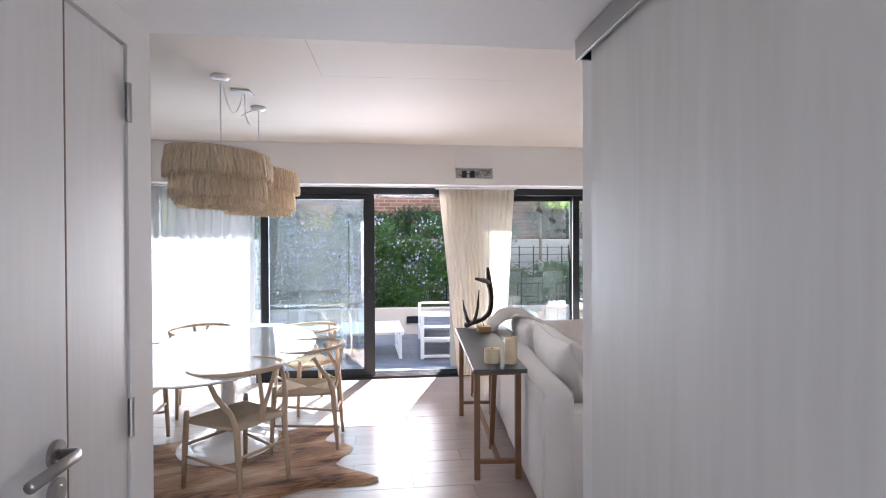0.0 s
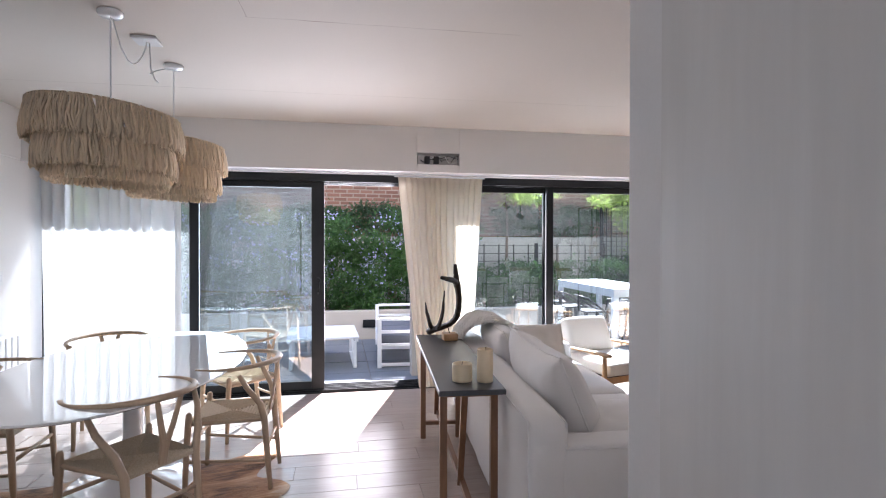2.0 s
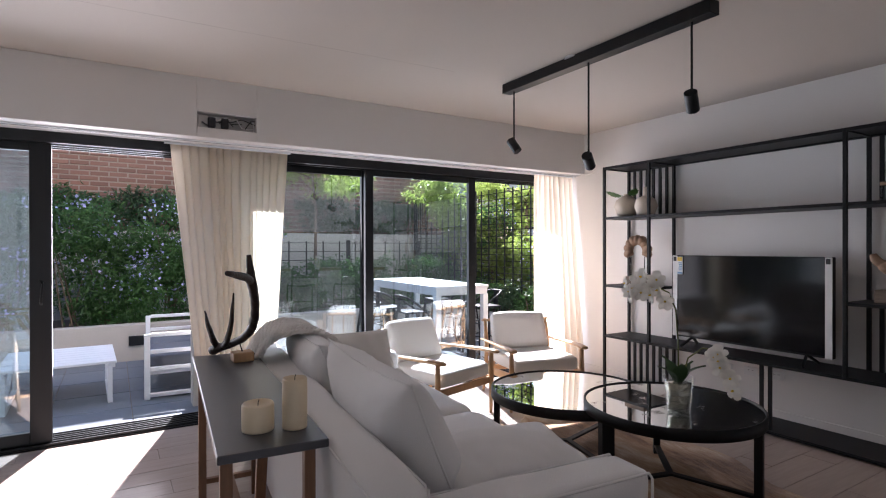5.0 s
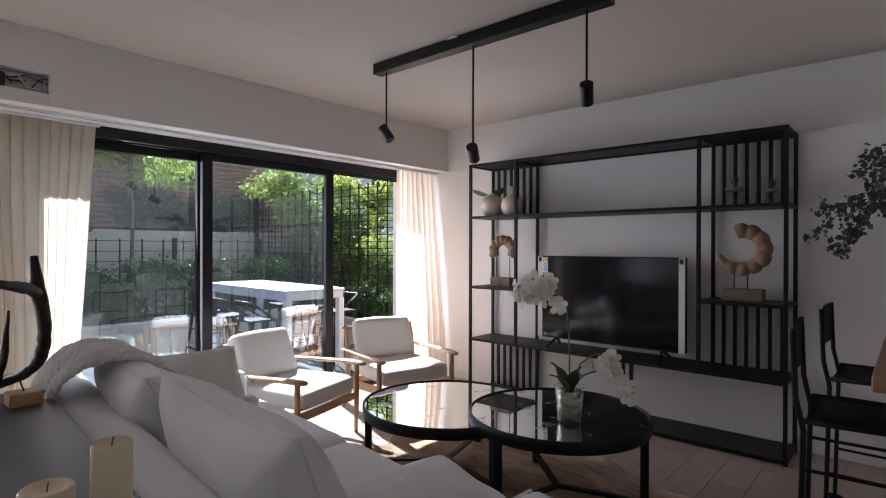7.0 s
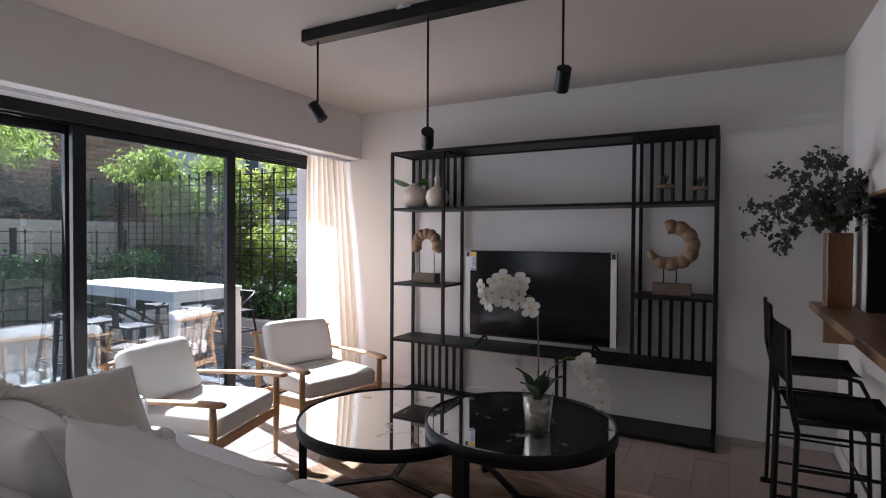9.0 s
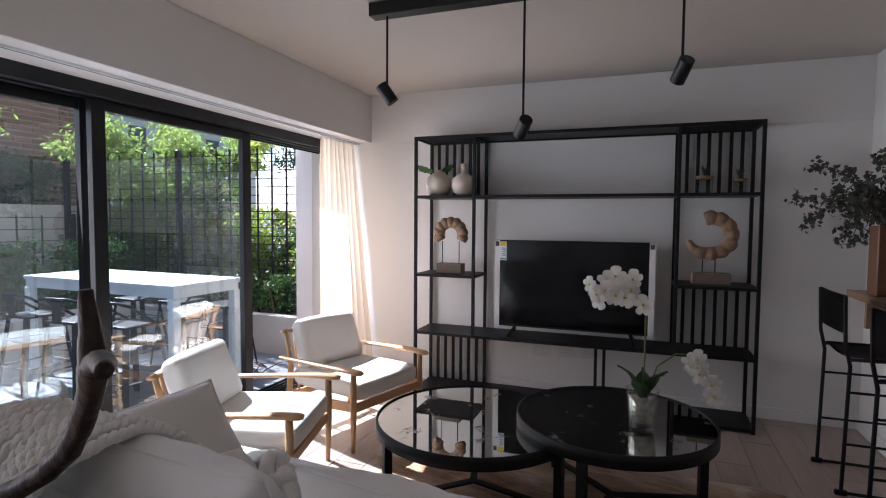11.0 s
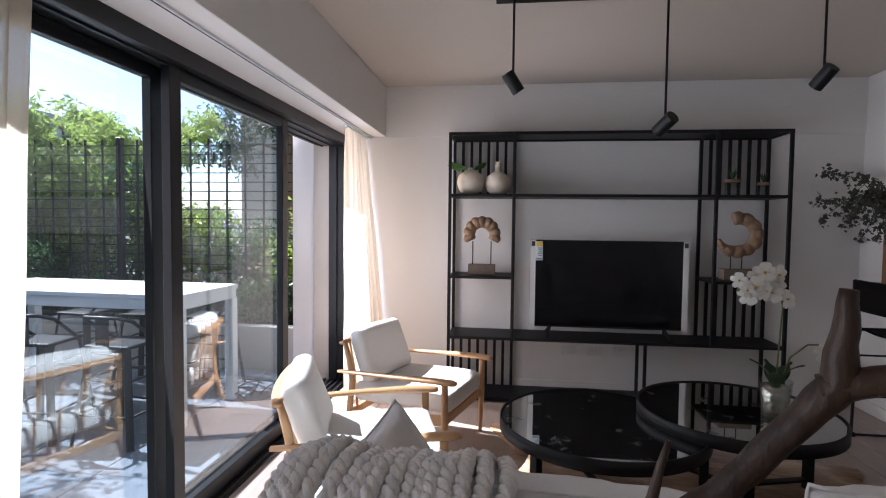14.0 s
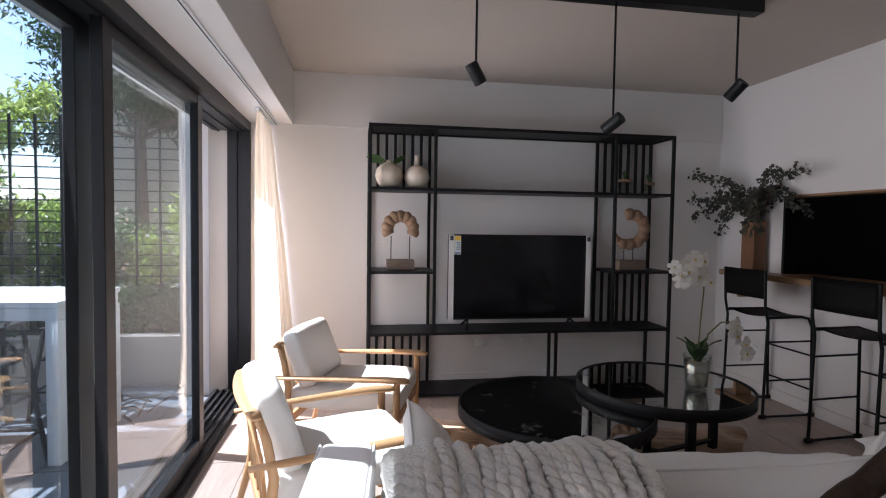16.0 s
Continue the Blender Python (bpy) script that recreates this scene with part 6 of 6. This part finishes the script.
def bar_stool(m):
    """Faces -y; leather sling seat and back on a black tube frame with sled feet."""
    s = thing("bar_stool", m, "tall black leather bar stool on a slim steel frame", "stool", "bar stools at the counter")
    for sx in (-1, 1):
        x = sx * 0.21
        part("side_frame", tube([(x, 0.20, 0.015), (x, 0.185, 0.70), (x, 0.21, 0.82), (x, 0.22, 1.07)], 0.010, 8), IRON, s)
        part("front_leg", tube([(x, -0.20, 0.015), (x, -0.18, 0.66), (x, -0.15, 0.725), (x, -0.09, 0.74), (x, 0.19, 0.735)], 0.010, 8), IRON, s, smooth=True)
        part("foot_rail", tube([(x, -0.20, 0.015), (x, 0.20, 0.015)], 0.009, 8), IRON, s)
        for z in (0.28, 0.56):
            part("rung", tube([(x, -0.19, z), (x, 0.19, z)], 0.007, 8), IRON, s)
        for y in (-0.20, 0.20):
            part("gusset", box(x - 0.012, y - 0.03, 0.0, x + 0.012, y + 0.03, 0.03, 0.006), IRON, s)
    for z in (0.20, 0.45):
        part("cross_rung", tube([(-0.21, -0.19, z), (0.21, -0.19, z)], 0.007, 8), IRON, s)
    bm = bmesh.new()
    rows = []
    for j in range(9):
        y = -0.17 + 0.35 * j / 8
        rows.append([bm.verts.new((-0.215 + 0.43 * i / 8, y, 0.748 - 0.022 * math.sin(math.pi * i / 8))) for i in range(9)])
    for a, b in zip(rows, rows[1:]):
        for i in range(8):
            bm.faces.new((a[i], a[i + 1], b[i + 1], b[i]))
    r = bmesh.ops.solidify(bm, geom=bm.faces[:], thickness=0.008)
    part("seat", bm, LEATHER, s, "black leather sling seat", True)
    bm = bmesh.new()
    rows = []
    for j in range(5):
        z = 0.87 + 0.205 * j / 4
        rows.append([bm.verts.new((-0.222 + 0.444 * i / 8, 0.215 + 0.012 * math.sin(math.pi * i / 8), z)) for i in range(9)])
    for a, b in zip(rows, rows[1:]):
        for i in range(8):
            bm.faces.new((a[i], a[i + 1], b[i + 1], b[i]))
    bmesh.ops.solidify(bm, geom=bm.faces[:], thickness=0.010)
    part("backrest", bm, LEATHER, s, "black leather backrest", True)
    return s


bs = bar_stool(pose(3.77, 1.985, 0))
copy_thing(bs, pose(2.94, 1.995, 0, 0, 0, 4))

v = thing("wooden_vase", pose(4.12, 1.85, 1.02), "tall square brown wooden vase with dried eucalyptus branches", "vase")
part("body", box(-0.07, -0.06, 0, 0.07, 0.06, 0.42, 0.006), BROWNW, v)
rr = random.Random(31)
blobs = []
for k in range(18):
    a = k * 2.4
    L = rr.uniform(0.30, 0.62)
    out = Vector((math.cos(a), math.sin(a) * 0.55 + 0.18, 0))
    p0, p1 = Vector((0, 0, 0.40)), Vector((0, 0, 0.55)) + out * L * 0.45 + Vector((0, 0, rr.uniform(0.05, 0.22)))
    p2 = p1 + out * L * 0.55 + Vector((0, 0, rr.uniform(-0.32, 0.10)))
    part("branch", tube([p0, p1, p2], [0.005, 0.004, 0.002], 5), BARK, v)
    for f in (0.25, 0.5, 0.75, 1.0):
        c = p0.lerp(p1, f)
        blobs.append((c.x, c.y, c.z + 0.02, 0.040, 0.04, 0.04))
        c = p1.lerp(p2, f)
        blobs.append((c.x, c.y, c.z, 0.050, 0.05, 0.05))
leaf_cloud("foliage", blobs[4:], 2000, 0.034, EUCA, v, kind="stuff", seed=77, aspect=0.8, droop=0.6, shell=0.1)


# dry creeper runners lying on the terrace by the open gap
rr = random.Random(41)
cr = thing("dry_creeper", pose(0, 0, ZT), "tangle of dry creeper stems on the terrace paving", "plant")
for k in range(9):
    a, x, y = rr.uniform(0, 6.28), 4.25 + rr.uniform(-.2, .2), 6.75 + rr.uniform(-.2, .25)
    pts = [(x + 0.09 * i * math.cos(a + 0.5 * i), y + 0.07 * i * math.sin(a + 0.4 * i), 0.006 + 0.10 * abs(math.sin(i * 0.9 + k)) * (i > 0)) for i in range(6)]
    part("stem", tube(pts, [0.006, 0.005, 0.005, 0.004, 0.003, 0.002], 5), BARK, cr, smooth=True)


# ---- floor pieces, last ----
pl = bpy.data.objects["floor"]
bm = box(0, 0, -0.006, 1.192, 0.1935, 0.0, 0.0006)
me = bpy.data.meshes.new("plank")
bm.to_mesh(me)
bm.free()
me.materials.append(PLANK)
rr = random.Random(1)
y, k = 1.43 - 0.2 * 17 + 0.03, 0
while y < 5.72:
    x = XW - 1.2 * [0.0, 0.33, 0.66][k % 3] - rr.uniform(0, 0.1)
    while x < XE:
        xa, xb = max(x, XW), min(x + 1.2, XE)
        if y < 1.2:
            xa, xb = max(x, XHL - 0.15), min(x + 1.2, XHR + 0.15)
        if xb - xa > 0.03:
            share("plank", me, pl, Matrix.Translation((xa + 0.003, y, rr.uniform(-0.0004, 0.0004))) @ Matrix.Diagonal(((xb - xa - 0.004) / 1.192, 1, 1, 1)))
        x += 1.2
    y += 0.196
    k += 1
te = bpy.data.objects["terrace"]
bm = box(0, 0, -0.02, 0.594, 0.594, 0.0, 0.003)
me = bpy.data.meshes.new("tile")
bm.to_mesh(me)
bm.free()
me.materials.append(SLATE)
for i in range(18):
    for j_ in range(5):
        x, y = -5.6 + i * 0.6, 6.235 + j_ * 0.6
        if x < 4.95:
            share("tile", me, te, Matrix.Translation((x, y, ZT + rr.uniform(-0.001, 0.001))) @ Matrix.Diagonal((1, min(1, (9.05 - y) / 0.594), 1, 1)))
